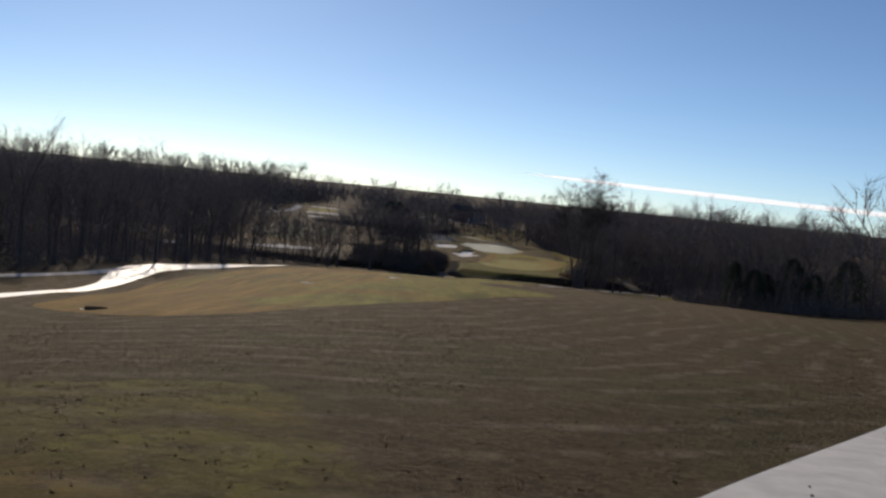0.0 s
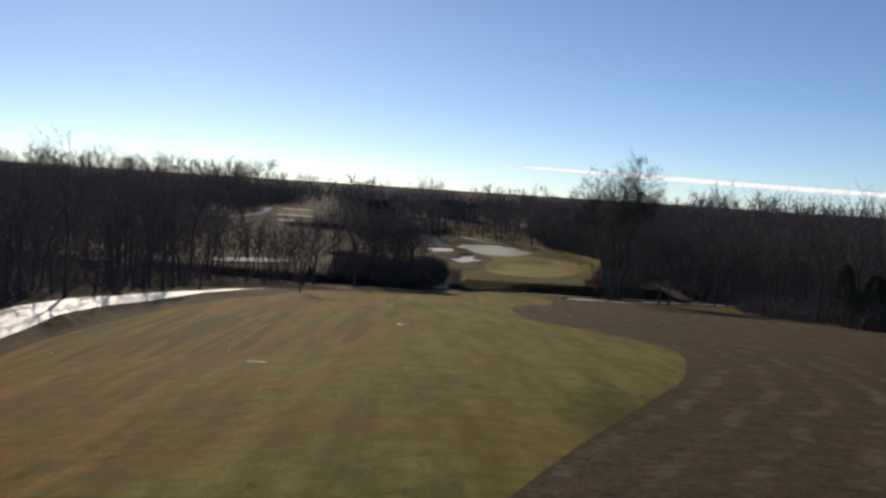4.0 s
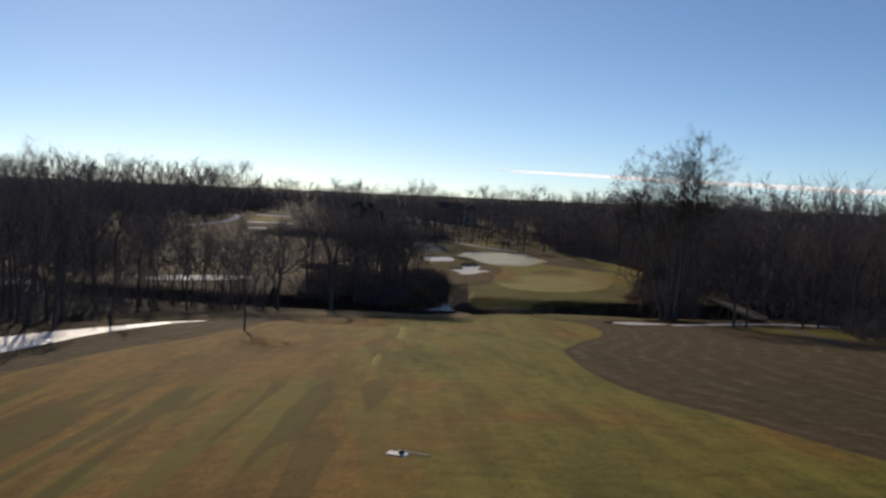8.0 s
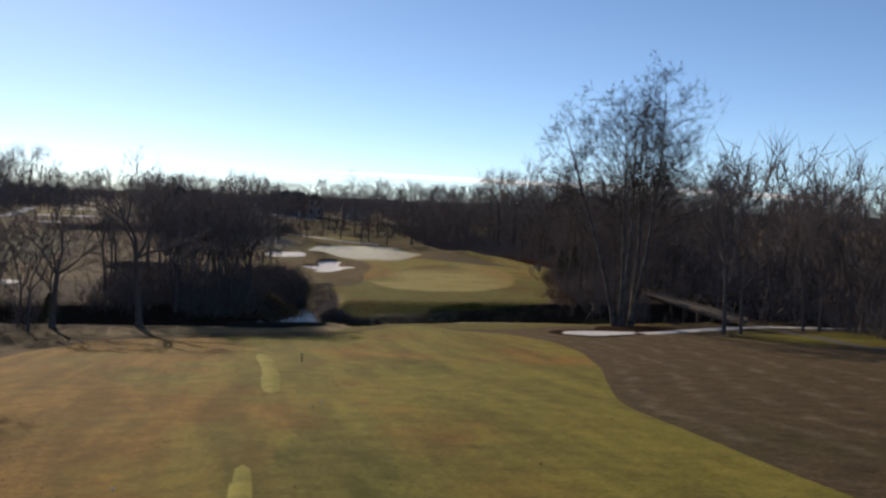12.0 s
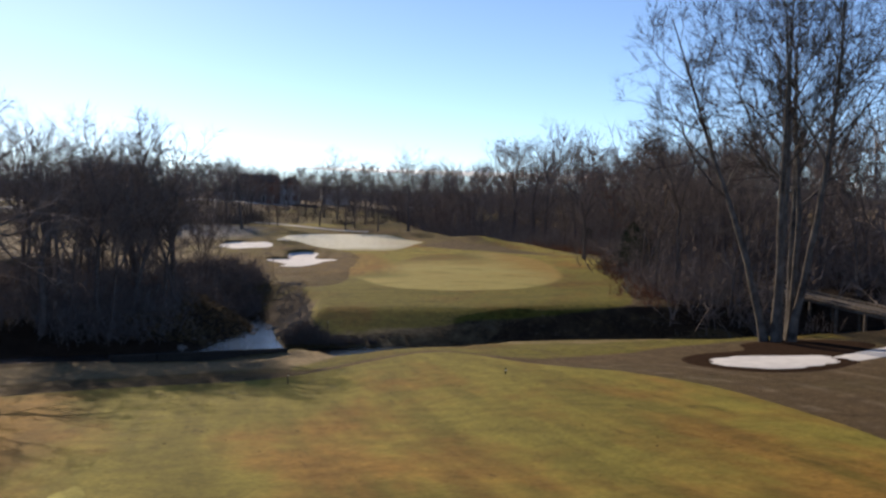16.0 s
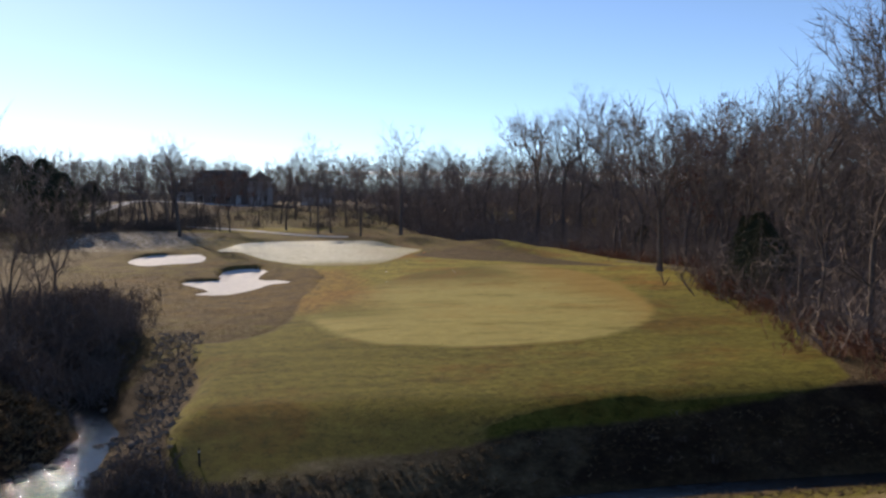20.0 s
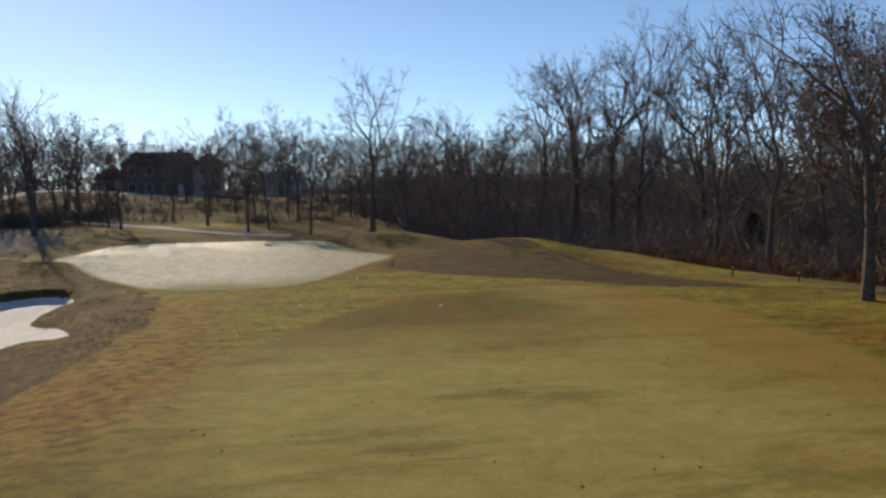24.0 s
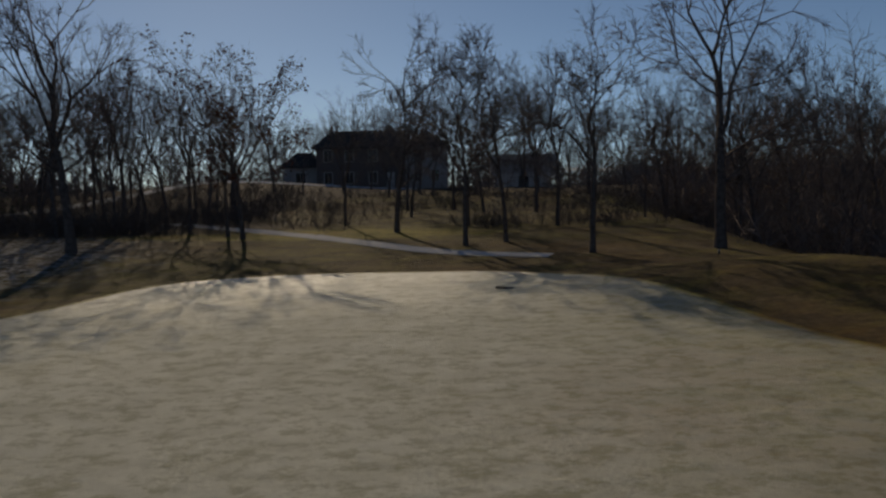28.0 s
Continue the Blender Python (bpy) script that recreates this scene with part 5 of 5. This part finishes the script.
joined("dark_bush", "dense dark bush beside the creek", "brush", shrub_shapes(53, 3.6, 90, 16), [(4.7, 268.4, 1.3), (5.5, 268.3, 1.45), (6.3, 268.2, 1.3), (7.2, 268.0, 1.05), (5.4, 269.3, 1.3), (8.3, 267.9, 0.8), (9.4, 267.9, 0.6), (10.6, 267.9, 0.5), (1.8, 290, 1.8), (1.2, 293, 2.2)], M_bark, 11)


# ---- house on the rise ----
M_wall = material("grey_siding", plain((0.30, 0.29, 0.28), (0.40, 0.385, 0.37), 1.2, 0.85, 0.01))
M_brick = material("dark_brick", plain((0.13, 0.105, 0.095), (0.20, 0.165, 0.15), 4.0, 0.9, 0.01))
M_roof = material("dark_shingles", plain((0.05, 0.048, 0.048), (0.09, 0.086, 0.084), 3.0, 0.9, 0.02))
M_trim = material("pale_trim", plain((0.45, 0.44, 0.42), (0.55, 0.54, 0.52), 2.0, 0.7, 0.002))


def _pane(nt, b):
    b.inputs["Base Color"].default_value = (0.02, 0.025, 0.03, 1)
    b.inputs["Roughness"].default_value = 0.05


M_pane = material("window_glass", _pane)


def hip_roof(w, d, h, ridge, eave=0.5, gable=False):
    """A pitched roof over w by d, with its ridge along x."""
    bm = bmesh.new()
    a, b = w / 2 + eave, d / 2 + eave
    r = a if gable else ridge / 2
    low = [bm.verts.new(p) for p in ((-a, -b, 0), (a, -b, 0), (a, b, 0), (-a, b, 0))]
    sill = [bm.verts.new((v.co.x, v.co.y, -0.22)) for v in low]
    p, q = bm.verts.new((-r, 0, h)), bm.verts.new((r, 0, h))
    for f in ((low[0], low[1], q, p), (low[1], low[2], q), (low[2], low[3], p, q), (low[3], low[0], p), tuple(reversed(sill))):
        bm.faces.new(f)
    for i in range(4):
        j = (i + 1) % 4
        bm.faces.new((sill[i], sill[j], low[j], low[i]))
    return bm


def window(parent, x, y, z, w=1.0, h=1.4):
    wf = bpart("window", block(w + 0.16, 0.10, h + 0.16, (x, y, z), 0.01), M_trim, parent)
    for k in (-1, 1):
        bpart("pane", block(w / 2 - 0.05, 0.05, h - 0.04, (x + k * w / 4, y - 0.05, z + 0.10), 0.0), M_pane, wf)


house = tagged(new("house"), "large two-storey brick house with dark hipped roofs on a rise", "house")
house.matrix_world = pose(12.1, 459, 9.9)
bpart("wall", block(12.2, 9.0, 5.6, (-1.9, 0, -0.3), 0.02), M_brick, house, "dark brick wall")
bpart("roof", hip_roof(12.2, 9.0, 2.4, 9.4), M_roof, house).location = (-1.9, 0, 5.35)
bpart("wall", block(5.2, 10.0, 5.6, (6.0, -1.2, -0.3), 0.02), M_wall, house, "grey siding wall of a gabled wing")
gable_roof = bpart("roof", hip_roof(10.0, 5.2, 1.9, 9.0, 0.4, True), M_roof, house)
gable_roof.matrix_local = pose(6.0, -1.2, 5.35, 0, 0, 90)
tri_bm = bmesh.new()
tri_bm.faces.new([tri_bm.verts.new(p) for p in ((3.4, -6.18, 5.3), (8.6, -6.18, 5.3), (6.0, -6.18, 7.0))])
bpart("gable", tri_bm, M_wall, house)
bpart("wall", block(4.4, 7.0, 3.4, (-10.25, 0.4, -0.3), 0.02), M_wall, house, "grey siding wall of a low wing")
bpart("roof", hip_roof(4.4, 7.0, 1.9, 2.0), M_roof, house).location = (-10.25, 0.4, 3.15)
bpart("chimney", block(1.0, 0.8, 2.3, (1.0, 1.0, 6.0), 0.03), M_brick, house)
for x in (-6.5, -3.8, -0.8):
    for z in (0.7, 3.5):
        window(house, x, -4.52, z)
for x in (4.9, 7.1):
    for z in (0.8, 3.5):
        window(house, x, -6.22, z, 0.9)
window(house, -10.25, -3.12, 0.8, 1.3)
bpart("door", block(1.0, 0.1, 2.1, (1.4, -4.53, 0.0), 0.01), M_trim, house)
shed = tagged(new("garage"), "low pale grey garage with a pitched roof", "garage")
shed.matrix_world = pose(30.0, 453, 9.4)
bpart("wall", block(8.0, 6.0, 2.7, (0, 0, -0.5), 0.02), M_wall, shed)
bpart("roof", hip_roof(8.0, 6.0, 1.7, 5.0, 0.35), M_wall, shed)
shed.children[-1].location = (0, 0, 2.2)
for k in (-1.9, 1.9):
    bpart("garage_door", block(2.6, 0.08, 2.1, (k, -3.02, -0.1), 0.01), M_trim, shed)
patch_late = [("driveway", [(-18, 405, 1.2), (-14, 412, 1.2), (-12.5, 421, 1.2), (-10.5, 434, 1.3), (-6, 444, 1.3), (2, 446, 1.3), (10, 444.5, 1.3), (18, 444, 1.2)], "pale driveway curving up to a house"),
              ("cart_path", [(2, 396, 0.7), (9, 389, 0.7), (14, 382.8, 0.7), (17.5, 378.6, 0.7), (21.5, 373, 0.7), (26, 371, 0.7)], "pale cart path crossing a grassy slope"),
              ("cart_path", [(-74, 405, 1.4), (-64.5, 420, 1.4), (-63, 440, 1.4), (-65, 458, 1.6)], "pale cart path beside a far fairway")]
for name, lane, label in patch_late:
    patch(name, ribbon_outline(lane), M_concrete, 1.0, 0.14, label)

patch("cart_path", ribbon_outline([(48.4, 331, 0.6), (49.8, 329, 0.8), (51.4, 326.6, 0.9), (55.5, 321.4, 0.9), (59, 314, 0.9)]), M_gravel, 1.0, 0.08, "grey gravel cart path between turf and woods")

# ---- the far hole beyond the creek ----
patch("sand_bunker", rounded([(-53, 281), (-47, 287), (-40, 289.5), (-34.5, 288), (-36, 284), (-42, 281), (-48, 279)]), M_sand, 1.0, 0.18, "long pale bunker beyond the creek")
patch("frosted_green", rounded([(-66, 345), (-58, 322), (-49, 317), (-40, 322), (-36, 350), (-38, 366), (-48, 374), (-58, 368)]), M_dull, 1.5, 0.18, "far frosted putting green seen through trees")
patch("sand_bunker", rounded([(-78, 268), (-76, 272), (-70, 272.5), (-68, 270), (-72, 267)]), M_sand, 1.0, 0.18, "small pale bunker in the woods")
for i, (x0, x1, y) in enumerate(((-59.5, -46.6, 459), (-56.8, -42.2, 426), (-54, -47.8, 407))):
    patch("frosty_tee", rounded([(x0, y), (x0 + 1, y + 2.2), (x1 - 1, y + 2.2), (x1, y), (x1 - 1, y - 2.2), (x0 + 1, y - 2.2)], 1.5), M_sand, 1.5, 0.18, "pale frosty strip across a far fairway")

# ---- footbridge ----
bridge = tagged(new("footbridge"), "weathered timber cart bridge with low kerb rails over a creek", "bridge")
B0, B1 = Vector((53.4, 256.9, 2.1)), Vector((53.4, 283, 3.0))
run = (B1 - B0)
bridge.matrix_world = Matrix.Translation(B0) @ pose(0, 0, 0, 0, 0, math.degrees(math.atan2(-run.x, run.y))) @ pose(0, 0, 0, math.degrees(math.asin(run.z / run.length)))
plank = bpart("plank", block(2.9, 0.27, 0.06, (0, 0.14, 0), 0.008), M_wood, bridge)
for i in range(1, int(run.length / 0.29)):
    p = new("plank", plank.data)
    p.parent = bridge
    p.location = (0, 0.29 * i, 0)
for k in (-1.3, 1.3):
    bpart("kerb_rail", block(0.14, run.length, 0.16, (k, run.length / 2, 0.16), 0.01), M_wood, bridge)
    bpart("beam", block(0.2, run.length, 0.34, (k * 0.85, run.length / 2, -0.345), 0.01), M_wood, bridge)
    for i in range(9):
        bpart("spacer", block(0.14, 0.2, 0.10, (k, 0.4 + i * 2.95, 0.062), 0.005), M_wood, bridge)
    for i in range(5):
        bpart("post", block(0.22, 0.22, 3.4, (k * 0.9, 4.5 + i * 4.0, -3.5), 0.015), M_wood, bridge)

# ---- weir wall by the pool ----
weir = tagged(new("retaining_wall"), "low dark timber retaining wall along a creek pool", "wall")
weir.matrix_world = pose(3.4, 258.3, 0.72, 0, 0, 9)
for row in range(4):
    for i in range(4):
        w = bpart("timber", block(2.75, 0.2, 0.24, (-1.4 - i * 2.8 - (0.3 if row == 1 else 0), 0, -0.45 + row * 0.25), 0.02), M_stake, weir)
for i in range(5):
    bpart("post", block(0.16, 0.16, 0.95, (-0.15 - i * 2.7, -0.19, -0.4), 0.015), M_stake, weir)


# ---- small things ----
def stake(x, y, h, lean_=2.0):
    s = tagged(new("marker_stake"), "thin dark marker stake in mown turf", "stake", "marker stakes")
    s.matrix_world = stand(x, y, x * 31, lean_)
    vs, fs = [], []
    tube(vs, fs, [Vector((0, 0, -0.2)), Vector((0, 0, h - 0.05)), Vector((0, 0, h))], [0.035, 0.035, 0.02], 8)
    part("post", mesh_of("post", (vs, fs), M_stake), s)
    vs, fs = [], []
    tube(vs, fs, [Vector((0, 0, h - 0.16)), Vector((0, 0, h - 0.08))], [0.039, 0.039], 8)
    part("band", mesh_of("band", (vs, fs), M_trim), s, "pale band near the top")


for x, y, h in ((-2.7, 211.0, 0.62), (2.5, 245.6, 0.62), (7.4, 270.3, 0.65), (13, 240, 0.35), (47.4, 330.6, 0.6), (49.2, 327, 0.6), (53.5, 321, 0.7), (32.8, 369.6, 0.3)):
    stake(x, y, h)
M_white = material("white_painted_board", plain((0.62, 0.61, 0.60), (0.78, 0.77, 0.75), 4.0, 0.6, 0.003))
sign = tagged(new("fallen_sign"), "white board sign lying on dormant turf beside its post", "sign")
sign.matrix_world = stand(-5.4, 132.6, -25) @ pose(0, 0, 0.07) @ Matrix.Scale(0.68, 4)
bpart("board", block(1.15, 0.5, 0.05, (0, 0, 0.02), 0.01, 0, 8), M_white, sign)
bpart("pole", block(2.0, 0.06, 0.06, (0.75, 0.5, 0.05), 0.01, -6), M_white, sign)
bpart("bracket", block(0.14, 0.4, 0.16, (0.2, 0.1, 0.03), 0.01), M_stake, sign)
for x, y, w, a in ((-13.4, 107.4, 1.7, 4), (-25, 71.5, 0.9, 20)):
    b = tagged(new("white_plank"), "pale plank lying on mown turf", "plank")
    b.matrix_world = stand(x, y, a) @ pose(0, 0, 0.055)
    bpart("board", block(w, 0.12, 0.05, (0, 0, 0), 0.006), M_white, b)
drain = tagged(new("drain_cover"), "low dark drain frame at the fairway edge", "drain")
drain.matrix_world = stand(-24.0, 70.5, 15) @ pose(0, 0, 0.04)
for k in (-0.35, 0.35):
    bpart("side", block(1.5, 0.14, 0.16, (0, k, 0), 0.02), M_stake, drain)
for i in range(6):
    bpart("bar", block(0.09, 0.6, 0.07, (-0.6 + i * 0.24, 0, 0.03), 0.01), M_stake, drain)


def golf_ball(x, y, lift):
    bm = bmesh.new()
    bmesh.ops.create_icosphere(bm, subdivisions=2, radius=0.035)
    for f in bm.faces:
        f.smooth = True
    b = bpart("golf_ball", bm, M_white)
    b.location = (x, y, gz1(x, y) + lift + 0.03)
    tagged(b, "white golf ball lying on turf", "ball", "golf balls")


for x, y, l in ((23.2, 323.8, 0.04), (-10.2, 172.3, 0.05), (-3.6, 187.6, 0.05), (-17, 117, 0.05), (21.7, 315.1, 0.05), (26.9, 333, 0.04), (29, 322, 0.05), (-33, 128, 0.05)):
    golf_ball(x, y, l)


def litter_bits(n, box, ok, size, name, label, material_, seed):
    """Scattered leaves or clods, one small folded plate or lump each, in one mesh."""
    r = random.Random(seed)
    pts = []
    while len(pts) < n:
        x, y = r.uniform(*box[:2]), r.uniform(*box[2:])
        if ok(x, y):
            pts.append((x, y))
    p = np.array(pts)
    z = ground(p[:, 0], p[:, 1])
    vs, fs = [], []
    for (x, y), h in zip(pts, z):
        a, s = r.uniform(0, 6.283), r.uniform(*size)
        u, v = Vector((math.cos(a), math.sin(a), 0)) * s, Vector((-math.sin(a), math.cos(a), 0)) * s * 0.6
        c = Vector((x, y, h + 0.05))
        k = len(vs)
        vs += [tuple(c - u), tuple(c - v), tuple(c + u), tuple(c + v), tuple(c + Vector((0, 0, s * r.uniform(0.3, 0.7))))]
        fs += [(k, k + 1, k + 4), (k + 1, k + 2, k + 4), (k + 2, k + 3, k + 4), (k + 3, k, k + 4)]
    me = bpy.data.meshes.new(name)
    me.from_pydata(vs, [], fs)
    me.materials.append(material_)
    return tagged(new(name, me), label, "litter", "", "stuff")


litter_bits(260, (8, 46, 284, 330), lambda x, y: True, (0.025, 0.06), "fallen_leaves", "dark fallen leaves and clods strewn over turf", M_mulch, 71)
litter_bits(420, (-30, 14, 46, 246), lambda x, y: inside_distance(np.array(x), np.array(y), FAIR) < -1, (0.025, 0.07), "fallen_leaves", "dark fallen leaves and clods strewn over turf", M_mulch, 72)
litter_bits(300, (-20, 22, 8, 60), lambda x, y: True, (0.025, 0.07), "fallen_leaves", "dark clods and leaves in rough grass", M_mulch, 73)
litter_bits(1300, (3.6, 7.4, 269.5, 293), lambda x, y: abs(x - 5.5 - 0.05 * (y - 281)) < 1.4 + 0.25 * math.sin(y * 1.7), (0.05, 0.15), "rubble", "broken pale stones on a creek bank", M_rock, 74)


def tufts(n, box, ok, size, label, material_, seed):
    """Tufts of dead grass, each of a few leaning blades, in one mesh."""
    r = np.random.default_rng(seed)
    p = np.column_stack([r.uniform(*box[:2], n * 3), r.uniform(*box[2:], n * 3)])
    p = p[ok(p[:, 0], p[:, 1])][:n]
    z = ground(p[:, 0], p[:, 1])
    blades = 4
    c = np.repeat(np.column_stack([p, z]), blades, 0)
    a, h = r.uniform(0, 6.283, len(c)), r.uniform(*size, len(c))
    c[:, :2] += r.normal(0, 0.04, (len(c), 2))
    w = np.column_stack([np.cos(a), np.sin(a), np.zeros(len(c))]) * (h * 0.35)[:, None]
    t = np.column_stack([r.normal(0, 1.6, len(c)) * h, r.normal(0, 1.6, len(c)) * h, h])
    v = np.stack([c - w, c + w, c + t], 1).reshape(-1, 3)
    me = bpy.data.meshes.new("grass_tufts")
    me.vertices.add(len(v))
    me.vertices.foreach_set("co", v.ravel())
    me.loops.add(len(v))
    me.loops.foreach_set("vertex_index", np.arange(len(v), dtype=np.int32))
    me.polygons.add(len(c))
    me.polygons.foreach_set("loop_start", np.arange(0, len(v), 3, dtype=np.int32))
    me.update()
    me.materials.append(material_)
    return tagged(new("grass_tufts", me), label, "grass", "", "stuff")


def rough_only(x, y):
    """Rough grass outside every mown or paved surface, thicker in patches and in mowing lines."""
    good = np.ones(len(x), bool)
    for o in (FAIR, GREEN, FROST, BUNK_A, BUNK_B, LAWN, PATH_START):
        good &= inside_distance(x, y, o) > 0.1
    return good & (np.sin(x * 0.31 + 1.7 * np.sin(y * 0.23)) * np.sin(y * 0.37) + np.random.default_rng(9).normal(0, 0.6, len(x)) > 0)


M_straw = material("dead_grass", plain((0.095, 0.066, 0.036), (0.24, 0.175, 0.105), 1.1, 0.9, 0.005))
tufts(7000, (-24, 34, 12, 92), rough_only, (0.025, 0.06), "bleached dead tufts in mown rough", M_straw, 75)
tufts(7000, (-8, 19, 284, 352), rough_only, (0.025, 0.06), "shaggy dead grass round sand bunkers", M_straw, 76)
tufts(3500, (-8, 1.8, 268, 288), lambda x, y: (chain_distance(x, y, CREEK) > 0.2) & (chain_distance(x, y, INLET) > 0.2), (0.08, 0.22), "tan dead grass on a low spit beside a pool", M_straw, 78)
tufts(2600, (8, 44, 262, 272), lambda x, y: (chain_distance(x, y, CREEK) > 0.7) & (chain_distance(x, y, CREEK) < 3.2), (0.04, 0.11), "tangled dead grass lining a creek", M_straw, 79)
flag = tagged(new("marker_flag"), "tiny orange marker flag on a wire", "flag")
flag.matrix_world = stand(29.7, 338.2, 30)
vs, fs = [], []
tube(vs, fs, [Vector((0, 0, -0.1)), Vector((0, 0, 0.3)), Vector((0.01, 0, 0.42))], [0.006, 0.006, 0.005], 6)
part("wire", mesh_of("wire", (vs, fs), M_stake), flag)
bpart("cloth", block(0.13, 0.012, 0.10, (0.07, 0, 0.31), 0.003), material("orange_plastic", plain((0.65, 0.10, 0.02), (0.80, 0.16, 0.03), 6.0, 0.6, 0.002)), flag)


for lane in ([(20.1, 307.9), (20.3, 309.4), (20.4, 311.4)], [(20.5, 316.6), (20.4, 319.2), (20.4, 320.8), (20.2, 323.4)],
             [(20.2, 323.4), (20.7, 323.6), (21.6, 323.7)],
             [(20.7, 324.9), (23.4, 325.1), (26.1, 325.4), (28.8, 325.7), (28.9, 325.3), (29.5, 325.5)],
             [(19.4, 314.4), (20.0, 314.3), (20.4, 314.4)],
             [(18.7, 297.7), (19.9, 298.5), (21.2, 299.1), (22.5, 300.2)],
             [(16.7, 300.9), (17.3, 303.4), (18.3, 306.1)]):
    patch("sod_seam", ribbon_outline([(x, y, 0.004 + 0.005 * (i % 2)) for i, (x, y) in enumerate(lane)]), M_mulch, 1.0, 0.055, "dark open seam between strips of sod")


def stone(seed, size):
    bm = bmesh.new()
    bmesh.ops.create_icosphere(bm, subdivisions=2, radius=size)
    r = random.Random(seed)
    o = Vector((r.random() * 9, r.random() * 9, 0))
    for v in bm.verts:
        v.co *= 0.75 + 0.5 * noise.noise(v.co / size * 0.9 + o)
        v.co.z *= 0.55
    return bm


stones = [bpart("boulder", stone(90 + i, 0.4), M_rock) for i in range(4)]
for s in stones:
    tagged(s, "weathered grey stone in a shallow creek", "stone", "creek stones")
r7 = random.Random(77)
for i in range(46):
    f = r7.random()
    x, y = (np.interp(269 + f * 20, [269, 276, 281, 290], [4.4, 3.6, 3.0, 0.2]) + r7.gauss(0, 0.7), 269 + f * 20) if i < 28 else ((lambda k: (-4 + 6 * k, 266.6 + 10 * k + r7.gauss(0, 0.5)))(r7.random()))
    m = pose(x, y, max(gz1(x, y), -0.2) + 0.05, 0, 0, r7.uniform(0, 360)) @ Matrix.Scale(r7.uniform(0.35, 1.0), 4)
    if i < 4:
        stones[i].matrix_world = m
    else:
        c = new("boulder", stones[i % 4].data)
        tagged(c, "weathered grey stone in a shallow creek", "stone", "creek stones")
        c.matrix_world = m
stick = tagged(new("fallen_branch"), "short dark branch lying on a frosted green", "branch")
stick.matrix_world = stand(23.7, 359.4, 20) @ pose(0, 0, 0.12)
vs, fs = [], []
tube(vs, fs, wander(random.Random(3), Vector((-0.5, 0, 0)), Vector((1, 0.2, 0)), 1.1, 4, 0.12, 0), [0.05, 0.045, 0.04, 0.03, 0.02], 6)
part("wood", mesh_of("wood", (vs, fs), M_bark), stick)

# ---- contrail ----
def _trail(nt, b):
    b.inputs["Base Color"].default_value = (0.9, 0.9, 0.9, 1)
    # emission stands in for sunlight scattered by the vapour
    b.inputs["Emission Color"].default_value = (1.0, 0.97, 0.93, 1)
    b.inputs["Emission Strength"].default_value = 0.75
    uv = nt.nodes.new("ShaderNodeTexCoord")
    sep = nt.nodes.new("ShaderNodeSeparateXYZ")
    nt.links.new(uv.outputs["Generated"], sep.inputs[0])
    a = nt.nodes.new("ShaderNodeMath")
    a.operation = 'PINGPONG'
    a.inputs[1].default_value = 0.5
    nt.links.new(sep.outputs[2], a.inputs[0])
    m = nt.nodes.new("ShaderNodeMath")
    m.operation = 'MULTIPLY'
    nt.links.new(step_of(nt, sep.outputs[0], 0.0, 0.12), m.inputs[0])
    m.inputs[1].default_value = 0.6
    nt.links.new(m.outputs[0], b.inputs["Alpha"])


M_trail = material("contrail_vapour", _trail)
vs, fs = [], []
for i in range(41):
    az, el = radians(3.6 + i * 0.75), radians(1.62 - 0.6 * i / 40)
    half = 3 + 6 * min(1, i / 14)
    for k in range(6):
        a = math.pi / 3 * k
        rad = 3400 + math.cos(a) * 6
        vs.append((rad * math.sin(az), rad * math.cos(az), 3400 * math.tan(el) + 18 + math.sin(a) * half))
fs = [(i * 6 + k, i * 6 + (k + 1) % 6, i * 6 + 6 + (k + 1) % 6, i * 6 + 6 + k) for i in range(40) for k in range(6)]
trail = tagged(new("backdrop", mesh_of("backdrop", (vs, fs), M_trail)), "thin white contrail low in a clear blue sky", "", "", "structure")
trail.visible_shadow = False
